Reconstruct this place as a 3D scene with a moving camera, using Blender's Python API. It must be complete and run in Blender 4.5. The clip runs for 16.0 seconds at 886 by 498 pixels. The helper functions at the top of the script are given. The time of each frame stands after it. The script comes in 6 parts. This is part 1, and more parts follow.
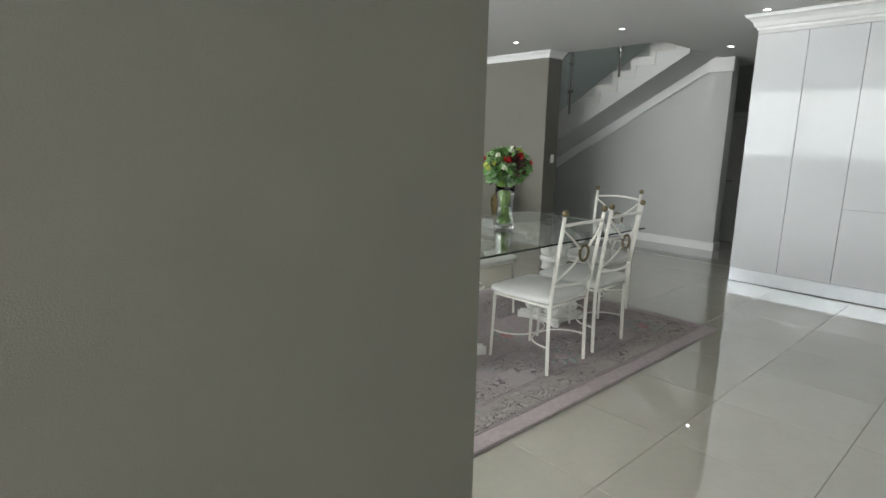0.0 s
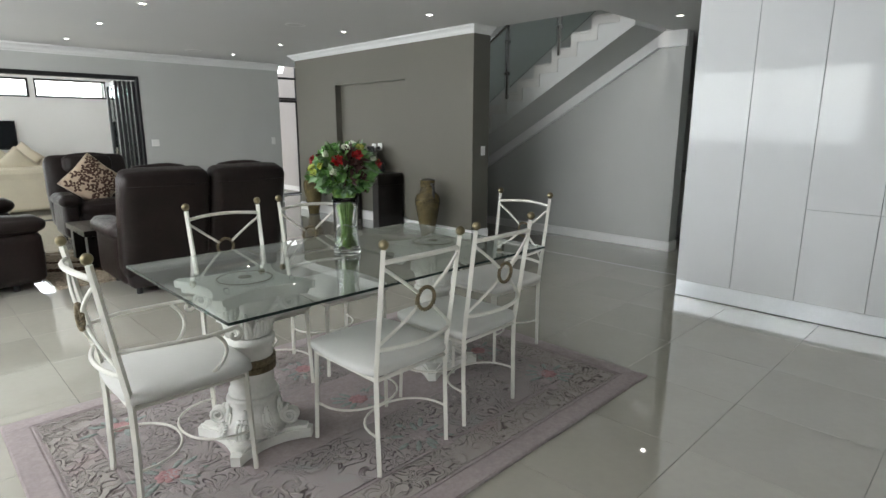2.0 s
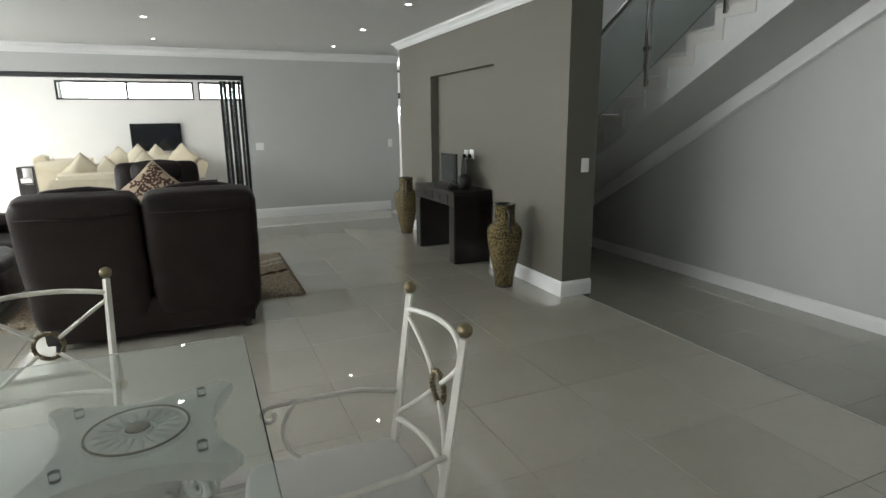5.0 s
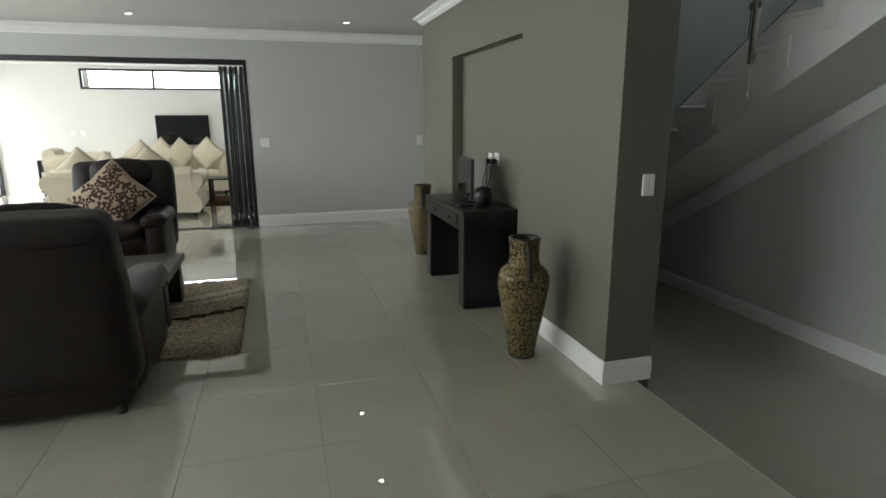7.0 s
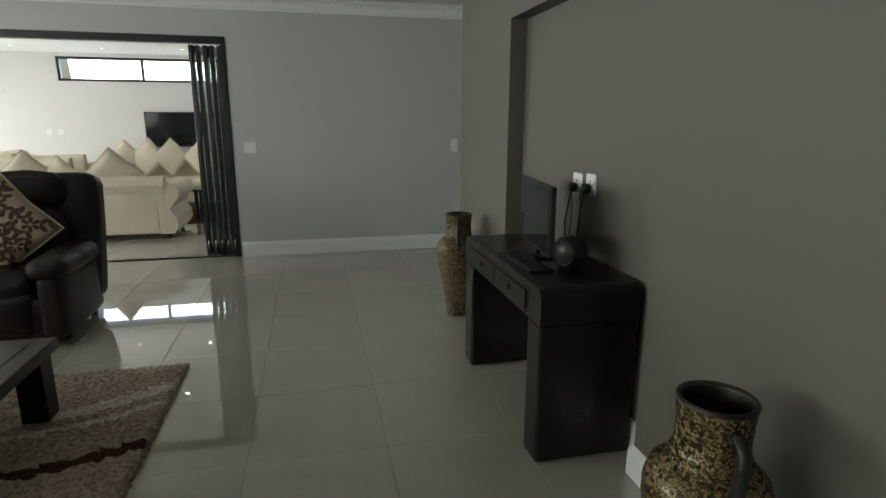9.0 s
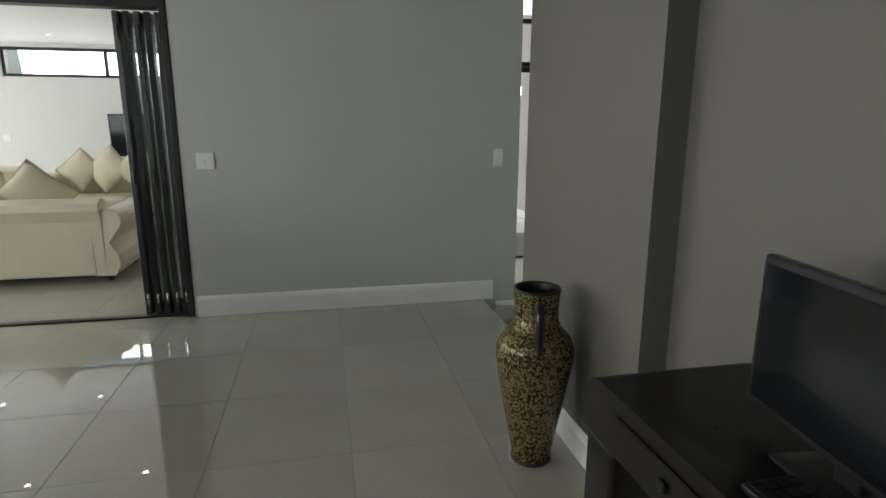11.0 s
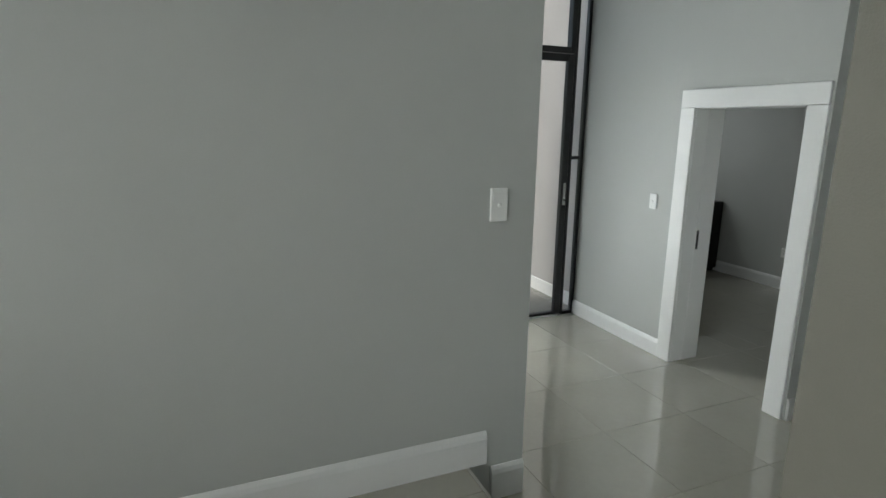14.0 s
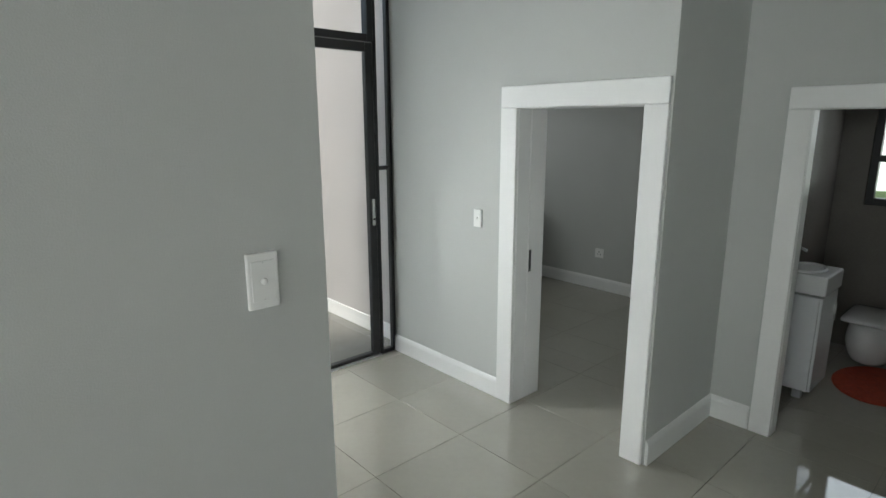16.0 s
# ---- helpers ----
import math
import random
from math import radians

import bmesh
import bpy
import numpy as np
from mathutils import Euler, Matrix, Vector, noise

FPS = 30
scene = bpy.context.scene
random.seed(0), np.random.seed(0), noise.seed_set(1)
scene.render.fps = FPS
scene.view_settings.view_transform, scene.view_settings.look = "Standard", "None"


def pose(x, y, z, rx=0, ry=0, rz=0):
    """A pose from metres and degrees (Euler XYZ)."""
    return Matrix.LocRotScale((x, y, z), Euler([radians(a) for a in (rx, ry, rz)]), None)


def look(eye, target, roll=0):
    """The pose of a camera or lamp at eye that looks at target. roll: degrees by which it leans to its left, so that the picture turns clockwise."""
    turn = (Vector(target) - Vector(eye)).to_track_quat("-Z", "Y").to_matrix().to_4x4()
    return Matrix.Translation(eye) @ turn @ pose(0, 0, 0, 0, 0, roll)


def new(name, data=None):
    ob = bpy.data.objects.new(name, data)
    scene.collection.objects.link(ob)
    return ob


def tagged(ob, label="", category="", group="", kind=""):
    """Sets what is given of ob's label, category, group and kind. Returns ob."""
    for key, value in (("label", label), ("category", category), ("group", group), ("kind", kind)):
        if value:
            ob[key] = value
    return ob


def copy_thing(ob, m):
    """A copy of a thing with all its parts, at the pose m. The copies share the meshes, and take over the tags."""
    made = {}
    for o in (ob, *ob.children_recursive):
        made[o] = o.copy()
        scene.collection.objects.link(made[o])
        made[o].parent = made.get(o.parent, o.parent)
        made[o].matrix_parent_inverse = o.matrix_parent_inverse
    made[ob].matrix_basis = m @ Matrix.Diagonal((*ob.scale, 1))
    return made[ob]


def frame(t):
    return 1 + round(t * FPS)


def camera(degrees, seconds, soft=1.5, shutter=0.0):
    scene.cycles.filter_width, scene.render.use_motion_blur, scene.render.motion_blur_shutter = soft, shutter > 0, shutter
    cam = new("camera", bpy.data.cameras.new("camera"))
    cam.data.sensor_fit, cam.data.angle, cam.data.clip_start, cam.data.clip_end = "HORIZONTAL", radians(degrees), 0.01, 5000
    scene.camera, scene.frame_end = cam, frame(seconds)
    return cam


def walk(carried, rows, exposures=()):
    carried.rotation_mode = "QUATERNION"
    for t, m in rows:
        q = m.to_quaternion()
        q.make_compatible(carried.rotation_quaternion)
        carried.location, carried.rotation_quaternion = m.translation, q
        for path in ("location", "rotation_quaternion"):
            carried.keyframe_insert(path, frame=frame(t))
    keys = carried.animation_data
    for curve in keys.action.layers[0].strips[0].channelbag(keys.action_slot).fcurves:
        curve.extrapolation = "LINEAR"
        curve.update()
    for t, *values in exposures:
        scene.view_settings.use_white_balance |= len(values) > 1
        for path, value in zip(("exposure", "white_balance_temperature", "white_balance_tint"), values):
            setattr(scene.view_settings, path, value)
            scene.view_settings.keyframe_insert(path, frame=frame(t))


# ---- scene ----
cam = camera(76.7, 16.0)
PATH = [
    (0, (0.34, -0.001, 1.431), (1.671, 1.44, 1.043), 1.2),
    (0.5, (0.648, 0.068, 1.427), (2.053, 1.438, 1.039), 1.0),
    (1, (0.994, 0.11, 1.422), (2.41, 1.466, 1.028), 0.6),
    (1.5, (1.358, 0.175, 1.417), (2.76, 1.543, 1.012), 0.3),
    (2, (1.719, 0.24, 1.45), (3.09, 1.634, 1.028), 0.1),
    (2.5, (2.126, 0.336, 1.462), (3.411, 1.807, 1.03), 0.0),
    (3, (2.529, 0.457, 1.491), (3.711, 2.01, 1.054), -0.1),
    (3.5, (2.950, 0.575, 1.502), (4.022, 2.205, 1.062), -0.14),
    (4, (3.385, 0.738, 1.516), (4.342, 2.439, 1.076), -0.53),
    (6.5, (5.099, 2.042, 1.546), (5.688, 3.899, 1.092), -0.2),
    (7, (5.31, 2.486, 1.53), (5.85, 4.357, 1.072), -0.2),
    (7.5, (5.467, 2.994, 1.519), (5.963, 4.878, 1.066), 0.2),
    (8, (5.616, 3.51, 1.513), (6.082, 5.4, 1.055), 0.1),
    (8.5, (5.702, 4.024, 1.514), (6.152, 5.919, 1.057), 0.1),
    (9, (5.769, 4.531, 1.496), (6.209, 6.428, 1.042), 0.2),
    (11.5, (6.044, 6.918, 1.450), (6.444, 8.831, 1.026), 0.1),
    (12, (6.090, 7.352, 1.440), (6.503, 9.265, 1.027), 0.04),
    (12.5, (6.036, 7.805, 1.479), (6.540, 9.692, 1.046), 0.31),
    (13, (6.082, 8.201, 1.493), (6.644, 10.072, 1.065), 0.34),
    (13.5, (6.152, 8.546, 1.500), (6.812, 10.385, 1.072), 0.63),
    (14, (6.248, 8.853, 1.517), (7.017, 10.649, 1.084), 0.82),
    (14.5, (6.366, 9.121, 1.527), (7.260, 10.858, 1.100), 0.54),
    (15, (6.506, 9.338, 1.536), (7.550, 10.989, 1.107), 0.25),
    (15.5, (6.656, 9.510, 1.548), (7.847, 11.058, 1.120), 0.03),
    (16, (6.817, 9.632, 1.563), (8.129, 11.078, 1.128), -0.17),
]
walk(cam, [(t, look(e, g, r)) for t, e, g, r in PATH], [(0, 0.5, 6600, 9), (0.5, 0.78, 6600, 9), (1, 0.93, 6600, 9.5), (1.5, 0.58, 6550, 10), (2, 0.38, 6550, 10), (2.5, 0.15, 6600, 9.5), (3, 0.15, 6600, 9), (3.5, 0.3, 6650, 9), (4, 0.4, 6700, 9), (6.5, 0.35, 6650, 7.5), (7.2, 0.1, 6750, 7), (8, -0.22, 6800, 7), (8.5, -0.08, 6800, 7), (9, -0.22, 6800, 7), (11.5, -0.06, 6700, 7), (12.5, 0.44, 6550, 6), (13.5, 0.22, 6550, 5.5), (14.5, 0.4, 6550, 5.5), (15.5, 0.56, 6600, 6), (16, 0.56, 6600, 6.5)])



# ---- world, sun, lights ----
world = bpy.data.worlds.new("sky")
scene.world = world
world.use_nodes = True
wn = world.node_tree.nodes
sky = wn.new("ShaderNodeTexSky")
sky.sky_type, sky.sun_disc = "NISHITA", False
sky.sun_elevation, sky.sun_rotation = radians(52), radians(250)
sky.air_density, sky.dust_density = 1.0, 3.0
world.node_tree.links.new(sky.outputs[0], wn["Background"].inputs[0])
wn["Background"].inputs[1].default_value = 0.15

sun_data = bpy.data.lights.new("sun", "SUN")
sun_data.energy, sun_data.angle, sun_data.color = 2.0, radians(10), (1.0, 0.96, 0.9)
sun = new("sun", sun_data)
sun.matrix_world = look((-20, 6, 26), (0, 9, 0))


def window_light(name, eye, target, w, h, power, color=(0.93, 0.97, 1.0)):
    d = bpy.data.lights.new(name, "AREA")
    d.shape, d.size, d.size_y, d.energy, d.color = "RECTANGLE", w, h, power, color
    ob = new(name, d)
    ob.matrix_world = look(eye, target)
    return ob


window_light("lounge_window_light", (-0.55, 5.95, 1.85), (5, 6.3, 1.45), 7.6, 1.3, 185)
window_light("kitchen_window_light", (-3.15, -3.3, 1.8), (2, -1.4, 1.3), 2.5, 1.3, 66)
window_light("sunroom_window_light", (-0.35, 13.7, 1.2), (5, 13.7, 1.1), 4.4, 2.2, 165)
window_light("high_window_light", (3.65, 16.6, 2.35), (3.65, 12, 1.6), 4.3, 0.4, 36)
window_light("fanlight_light", (8.6, 13.35, 2.98), (8.6, 10, 0.4), 1.0, 0.5, 3)
window_light("entrance_light", (8.19, 13.13, 1.0), (8.6, 11, 0.7), 0.2, 2.0, 14)
# No window is built in the study; this added lamp brightens the room.
window_light("study_fill_light", (10.9, 14.4, 1.5), (10.9, 11, 0.8), 1.4, 1.2, 6)
window_light("bathroom_window_light", (12.3, 10.2, 1.4), (10.5, 9.9, 0.6), 0.8, 0.8, 2.5)
# Added lamp, high and out of sight, to brighten the stairwell.
window_light("stairwell_fill_light", (8.55, 9.75, 4.2), (8.45, 6, 2.6), 1.2, 1.1, 28)


# ---- building helpers ----
def mesh_of(name, bm, material, smooth=False):
    me = bpy.data.meshes.new(name)
    bm.to_mesh(me)
    bm.free()
    if smooth:
        for p in me.polygons:
            p.use_smooth = True
    if material:
        me.materials.append(material)
    return me


def part(name, bm, material, parent=None, label="", smooth=False):
    ob = new(name, mesh_of(name, bm, material, smooth))
    if parent:
        ob.parent = parent
    if label:
        ob["label"] = label
    return ob


def thing(name, label, category, at=(0, 0, 0), turn=0, group="", kind=""):
    ob = new(name)
    ob.empty_display_size = 0.05
    ob.matrix_basis = pose(*at, 0, 0, turn)
    return tagged(ob, label, category, group, kind)


def structure(name, bm, material, label, category, parent=None, smooth=False):
    return tagged(part(name, bm, material, parent, smooth=smooth), label, category, kind="structure")


def add_box(bm, x0, x1, y0, y1, z0, z1, bevel=0.0, seg=2):
    m = Matrix.Translation(((x0 + x1) / 2, (y0 + y1) / 2, (z0 + z1) / 2)) @ Matrix.Diagonal((x1 - x0, y1 - y0, z1 - z0, 1))
    r = bmesh.ops.create_cube(bm, size=1, matrix=m)
    if bevel:
        vs = set(r["verts"])
        es = [e for e in bm.edges if e.verts[0] in vs and e.verts[1] in vs]
        bmesh.ops.bevel(bm, geom=es, offset=bevel, segments=seg, affect="EDGES", profile=0.5)
    return bm


def box(x0, x1, y0, y1, z0, z1, bevel=0.0, seg=2):
    return add_box(bmesh.new(), x0, x1, y0, y1, z0, z1, bevel, seg)


def add_soft(bm, c, size, r, cuts=9, puff=0.0, wrinkle=0.0, m=None, seed=0.0, freq=7.0):
    """A rounded, stuffed block: a cube grid drawn onto a rounded box, bulged and slightly creased."""
    tmp = bmesh.new()
    bmesh.ops.create_cube(tmp, size=2)
    bmesh.ops.subdivide_edges(tmp, edges=tmp.edges[:], cuts=cuts, use_grid_fill=True)
    h = Vector(size) / 2
    for v in tmp.verts:
        p = v.co.copy()
        g = 1 - max(0, min(1, 1)) * 0
        b = Vector([(1 - p[(i + 1) % 3] ** 2) * (1 - p[(i + 2) % 3] ** 2) for i in range(3)])
        q = Vector([p[i] * h[i] for i in range(3)])
        inner = Vector([max(-h[i] + r, min(h[i] - r, q[i])) for i in range(3)])
        d = q - inner
        if d.length > 1e-9:
            q = inner + d.normalized() * r
        for i in range(3):
            if abs(p[i]) > 0.999:
                q[i] += math.copysign(puff * b[i], p[i])
        if wrinkle:
            n = noise.noise(q * freq + Vector((seed, seed * 2, seed * 3)))
            n += 0.5 * noise.noise(q * freq * 2.7 + Vector((seed, 1, 2)))
            q += q.normalized() * n * wrinkle
        q = q + Vector(c)
        v.co = (m @ q) if m else q
    me = bpy.data.meshes.new("tmp")
    tmp.to_mesh(me)
    tmp.free()
    bm.from_mesh(me)
    bpy.data.meshes.remove(me)
    return bm


def soft(c, size, r, **k):
    return add_soft(bmesh.new(), c, size, r, **k)


def add_tube(bm, pts, r, seg=10, closed=False, squash=1.0, phase=0.0):
    """A round bar swept along points. r: one radius, or one for each point."""
    pts = [Vector(p) for p in pts]
    n = len(pts)
    rings = []
    side = None
    for i, p in enumerate(pts):
        a = pts[i - 1] if (i or closed) else p
        b = pts[(i + 1) % n] if (i < n - 1 or closed) else p
        d = (b - a).normalized()
        if side is None:
            side = d.orthogonal().normalized()
        side = (side - d * side.dot(d)).normalized()
        up = d.cross(side)
        rad = r[i] if isinstance(r, (list, tuple)) else r
        rings.append([bm.verts.new(p + (side * math.cos(phase + k * math.tau / seg) + up * math.sin(phase + k * math.tau / seg) * squash) * rad) for k in range(seg)])
    for i in range(n if closed else n - 1):
        a, b = rings[i], rings[(i + 1) % n]
        for k in range(seg):
            bm.faces.new((a[k], a[(k + 1) % seg], b[(k + 1) % seg], b[k]))
    if not closed:
        bm.faces.new(rings[0][::-1])
        bm.faces.new(rings[-1])
    return bm


def tube(pts, r, seg=10, closed=False, phase=0.0):
    return add_tube(bmesh.new(), pts, r, seg, closed, 1.0, phase)


def add_lathe(bm, profile, seg=32, c=(0, 0, 0), ripple=None, cap=True):
    """A turned shape from (radius, height) pairs. ripple(angle, i): a factor on the radius."""
    rings = []
    for i, (r, z) in enumerate(profile):
        ring = []
        for k in range(seg):
            a = k * math.tau / seg
            f = ripple(a, i) if ripple else 1
            ring.append(bm.verts.new((c[0] + r * f * math.cos(a), c[1] + r * f * math.sin(a), c[2] + z)))
        rings.append(ring)
    for a, b in zip(rings, rings[1:]):
        for k in range(seg):
            bm.faces.new((a[k], a[(k + 1) % seg], b[(k + 1) % seg], b[k]))
    if cap and profile[0][0] > 1e-4:
        bm.faces.new(rings[0][::-1])
    if cap and profile[-1][0] > 1e-4:
        bm.faces.new(rings[-1])
    return bm


def lathe(profile, seg=32, c=(0, 0, 0), ripple=None, cap=True):
    return add_lathe(bmesh.new(), profile, seg, c, ripple, cap)


def arc(p, q, bulge, n=8):
    """Points from p to q, bent sideways by the vector bulge."""
    p, q, bulge = Vector(p), Vector(q), Vector(bulge)
    return [p.lerp(q, i / n) + bulge * 4 * (i / n) * (1 - i / n) for i in range(n + 1)]


def add_prism(bm, outline, axis, a, b):
    """A flat outline of pairs pushed along an axis from a to b."""
    def at(u, v, w):
        return {"x": (w, u, v), "y": (u, w, v), "z": (u, v, w)}[axis]
    lo = [bm.verts.new(at(u, v, a)) for u, v in outline]
    hi = [bm.verts.new(at(u, v, b)) for u, v in outline]
    bm.faces.new(lo)
    bm.faces.new(hi[::-1])
    n = len(lo)
    for i in range(n):
        bm.faces.new((lo[i], hi[i], hi[(i + 1) % n], lo[(i + 1) % n]))
    bmesh.ops.recalc_face_normals(bm, faces=bm.faces[:])
    return bm


def prism(outline, axis, a, b):
    return add_prism(bmesh.new(), outline, axis, a, b)


def add_sphere(bm, c, r, u=14, v=8):
    bmesh.ops.create_uvsphere(bm, u_segments=u, v_segments=v, radius=r, matrix=Matrix.Translation(c))
    return bm


# ---- materials ----
def surface(name, color, rough=0.5, metal=0.0, var=0.05, scale=2.0, fine=60.0, bump=0.0, bump_scale=80.0, coat=0.0, spec=0.5, rough_var=0.05, island=0.0):
    m = bpy.data.materials.new(name)
    m.use_nodes = True
    nt = m.node_tree
    n, l = nt.nodes, nt.links
    b = n["Principled BSDF"]
    co = n.new("ShaderNodeTexCoord")
    big = n.new("ShaderNodeTexNoise")
    big.inputs["Scale"].default_value, big.inputs["Detail"].default_value = scale, 4
    small = n.new("ShaderNodeTexNoise")
    small.inputs["Scale"].default_value, small.inputs["Detail"].default_value = fine, 3
    l.new(co.outputs["Object"], big.inputs["Vector"])
    l.new(co.outputs["Object"], small.inputs["Vector"])
    mix = n.new("ShaderNodeMath")
    mix.operation = "MULTIPLY_ADD"
    l.new(big.outputs["Fac"], mix.inputs[0])
    mix.inputs[1].default_value = 0.65
    sm = n.new("ShaderNodeMath")
    sm.operation = "MULTIPLY"
    l.new(small.outputs["Fac"], sm.inputs[0])
    sm.inputs[1].default_value = 0.35
    l.new(sm.outputs[0], mix.inputs[2])
    ramp = n.new("ShaderNodeValToRGB")
    lo = [max(0, c * (1 - var)) for c in color]
    hi = [min(1, c * (1 + var)) for c in color]
    ramp.color_ramp.elements[0].color, ramp.color_ramp.elements[0].position = (*lo, 1), 0.3
    ramp.color_ramp.elements[1].color, ramp.color_ramp.elements[1].position = (*hi, 1), 0.7
    l.new(mix.outputs[0], ramp.inputs[0])
    l.new(ramp.outputs[0], b.inputs["Base Color"])
    rr = n.new("ShaderNodeMapRange")
    rr.inputs["To Min"].default_value, rr.inputs["To Max"].default_value = max(0, rough - rough_var), min(1, rough + rough_var)
    l.new(mix.outputs[0], rr.inputs["Value"])
    l.new(rr.outputs[0], b.inputs["Roughness"])
    b.inputs["Metallic"].default_value = metal
    b.inputs["Coat Weight"].default_value = coat
    b.inputs["Coat Roughness"].default_value = 0.03
    b.inputs["Specular IOR Level"].default_value = spec
    if bump:
        bt = n.new("ShaderNodeTexNoise")
        bt.inputs["Scale"].default_value, bt.inputs["Detail"].default_value = bump_scale, 4
        l.new(co.outputs["Object"], bt.inputs["Vector"])
        bp = n.new("ShaderNodeBump")
        bp.inputs["Strength"].default_value, bp.inputs["Distance"].default_value = bump, 0.01
        l.new(bt.outputs["Fac"], bp.inputs["Height"])
        l.new(bp.outputs[0], b.inputs["Normal"])
    return m


def glass(name, color, ior=1.45, rough=0.0):
    m = bpy.data.materials.new(name)
    m.use_nodes = True
    b = m.node_tree.nodes["Principled BSDF"]
    b.inputs["Base Color"].default_value = (*color, 1)
    b.inputs["Transmission Weight"].default_value = 1
    b.inputs["Roughness"].default_value = rough
    b.inputs["IOR"].default_value = ior
    return m


def glow(name, color, strength):
    m = bpy.data.materials.new(name)
    m.use_nodes = True
    b = m.node_tree.nodes["Principled BSDF"]
    b.inputs["Emission Color"].default_value = (*color, 1)
    b.inputs["Emission Strength"].default_value = strength
    return m


PAINT_GREY = surface("grey_wall_paint", (0.505, 0.515, 0.497), 0.55, var=0.03, scale=1.2, fine=140, bump=0.12, bump_scale=260)
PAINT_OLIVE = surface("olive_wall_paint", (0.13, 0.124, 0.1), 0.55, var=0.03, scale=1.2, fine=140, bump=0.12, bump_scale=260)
# Same olive paint, lightened: the start wall's stronger light is in the colour.
PAINT_OLIVE_LIT = surface("lit_olive_wall_paint", (0.205, 0.198, 0.163), 0.5, var=0.05, scale=1.2, fine=140, bump=0.12, bump_scale=260)
COURT_PLASTER = surface("court_plaster", (0.46, 0.44, 0.43), 0.8, var=0.08, scale=1.5, fine=60, bump=0.3, bump_scale=90)
PAINT_PALE = surface("pale_wall_paint", (0.68, 0.67, 0.65), 0.6, var=0.03, scale=1.2, fine=140, bump=0.1, bump_scale=260)
PAINT_WHITE = surface("white_trim_paint", (0.8, 0.8, 0.79), 0.3, var=0.02, scale=3)
CEILING = surface("ceiling_paint", (0.68, 0.68, 0.67), 0.7, var=0.02, scale=1, bump=0.05, bump_scale=200)
SOFFIT = surface("stair_soffit_paint", (0.56, 0.565, 0.55), 0.6, var=0.03, scale=1.2, bump=0.1, bump_scale=260)
BATH_WALL = surface("dark_tile_wall", (0.16, 0.145, 0.13), 0.25, var=0.12, scale=3)
GROUT = surface("grey_grout", (0.26, 0.25, 0.225), 0.8, var=0.1, scale=8)
GLOSS_WHITE = surface("white_gloss_lacquer", (0.66, 0.67, 0.68), 0.06, var=0.01, coat=0.0, rough_var=0.01, spec=0.36)
ALU = surface("brushed_aluminium", (0.86, 0.87, 0.9), 0.34, metal=0.9, var=0.05, scale=4)
BLACK_ALU = surface("black_powder_coated_aluminium", (0.018, 0.018, 0.02), 0.35, var=0.1, scale=5)
PLASTIC_WHITE = surface("white_plastic", (0.8, 0.8, 0.78), 0.35, var=0.02)
PLASTIC_BLACK = surface("black_plastic", (0.012, 0.012, 0.013), 0.35, var=0.1)
SCREEN = surface("dark_screen", (0.008, 0.009, 0.011), 0.08, var=0.05)
STEEL = surface("stainless_steel", (0.55, 0.55, 0.54), 0.22, metal=1.0, var=0.05)
WINDOW_GLASS = glass("window_glass", (0.97, 0.99, 0.98))
RAIL_GLASS = glass("balustrade_glass", (0.86, 0.93, 0.91))
LAMP_GLOW = glow("lamp_glow", (1.0, 0.97, 0.9), 25)
GRASS = surface("lawn", (0.09, 0.14, 0.04), 0.9, var=0.35, scale=3, fine=90, bump=0.6, bump_scale=120)
PAVING = surface("outdoor_paving", (0.66, 0.65, 0.62), 0.6, var=0.12, scale=3)
PALE_STONE = surface("pale_stone_strip", (0.42, 0.41, 0.38), 0.4, var=0.08, scale=8)
STAIR_TILE = surface("stair_tile", (0.6, 0.59, 0.56), 0.25, var=0.05, scale=4)


def tile_material():
    """Polished porcelain: warm grey, faint clouding, each tile a shade of its own."""
    m = surface("polished_porcelain", (0.42, 0.399, 0.345), 0.014, var=0.05, scale=2.5, fine=25, coat=0.6, rough_var=0.008, spec=1.0)
    nt = m.node_tree
    n, l = nt.nodes, nt.links
    b = n["Principled BSDF"]
    info = n.new("ShaderNodeObjectInfo")
    r = n.new("ShaderNodeMapRange")
    r.inputs["To Min"].default_value, r.inputs["To Max"].default_value = 0.95, 1.04
    l.new(info.outputs["Random"], r.inputs["Value"])
    mul = n.new("ShaderNodeVectorMath")
    mul.operation = "SCALE"
    src = b.inputs["Base Color"].links[0].from_socket
    l.new(src, mul.inputs[0])
    l.new(r.outputs[0], mul.inputs["Scale"])
    l.new(mul.outputs[0], b.inputs["Base Color"])
    wave = n.new("ShaderNodeTexNoise")
    wave.inputs["Scale"].default_value = 1.6
    co = n.new("ShaderNodeTexCoord")
    l.new(co.outputs["Object"], wave.inputs["Vector"])
    bp = n.new("ShaderNodeBump")
    bp.inputs["Strength"].default_value, bp.inputs["Distance"].default_value = 0.04, 0.01
    l.new(wave.outputs["Fac"], bp.inputs["Height"])
    l.new(bp.outputs[0], b.inputs["Normal"])
    return m


TILE = tile_material()

# ---- large structure ----
LOW = -0.2         # level of the passage, the stairs' foot and the hall
TOP = 2.68         # lounge ceiling
EDGE = 7.25        # x of the step down

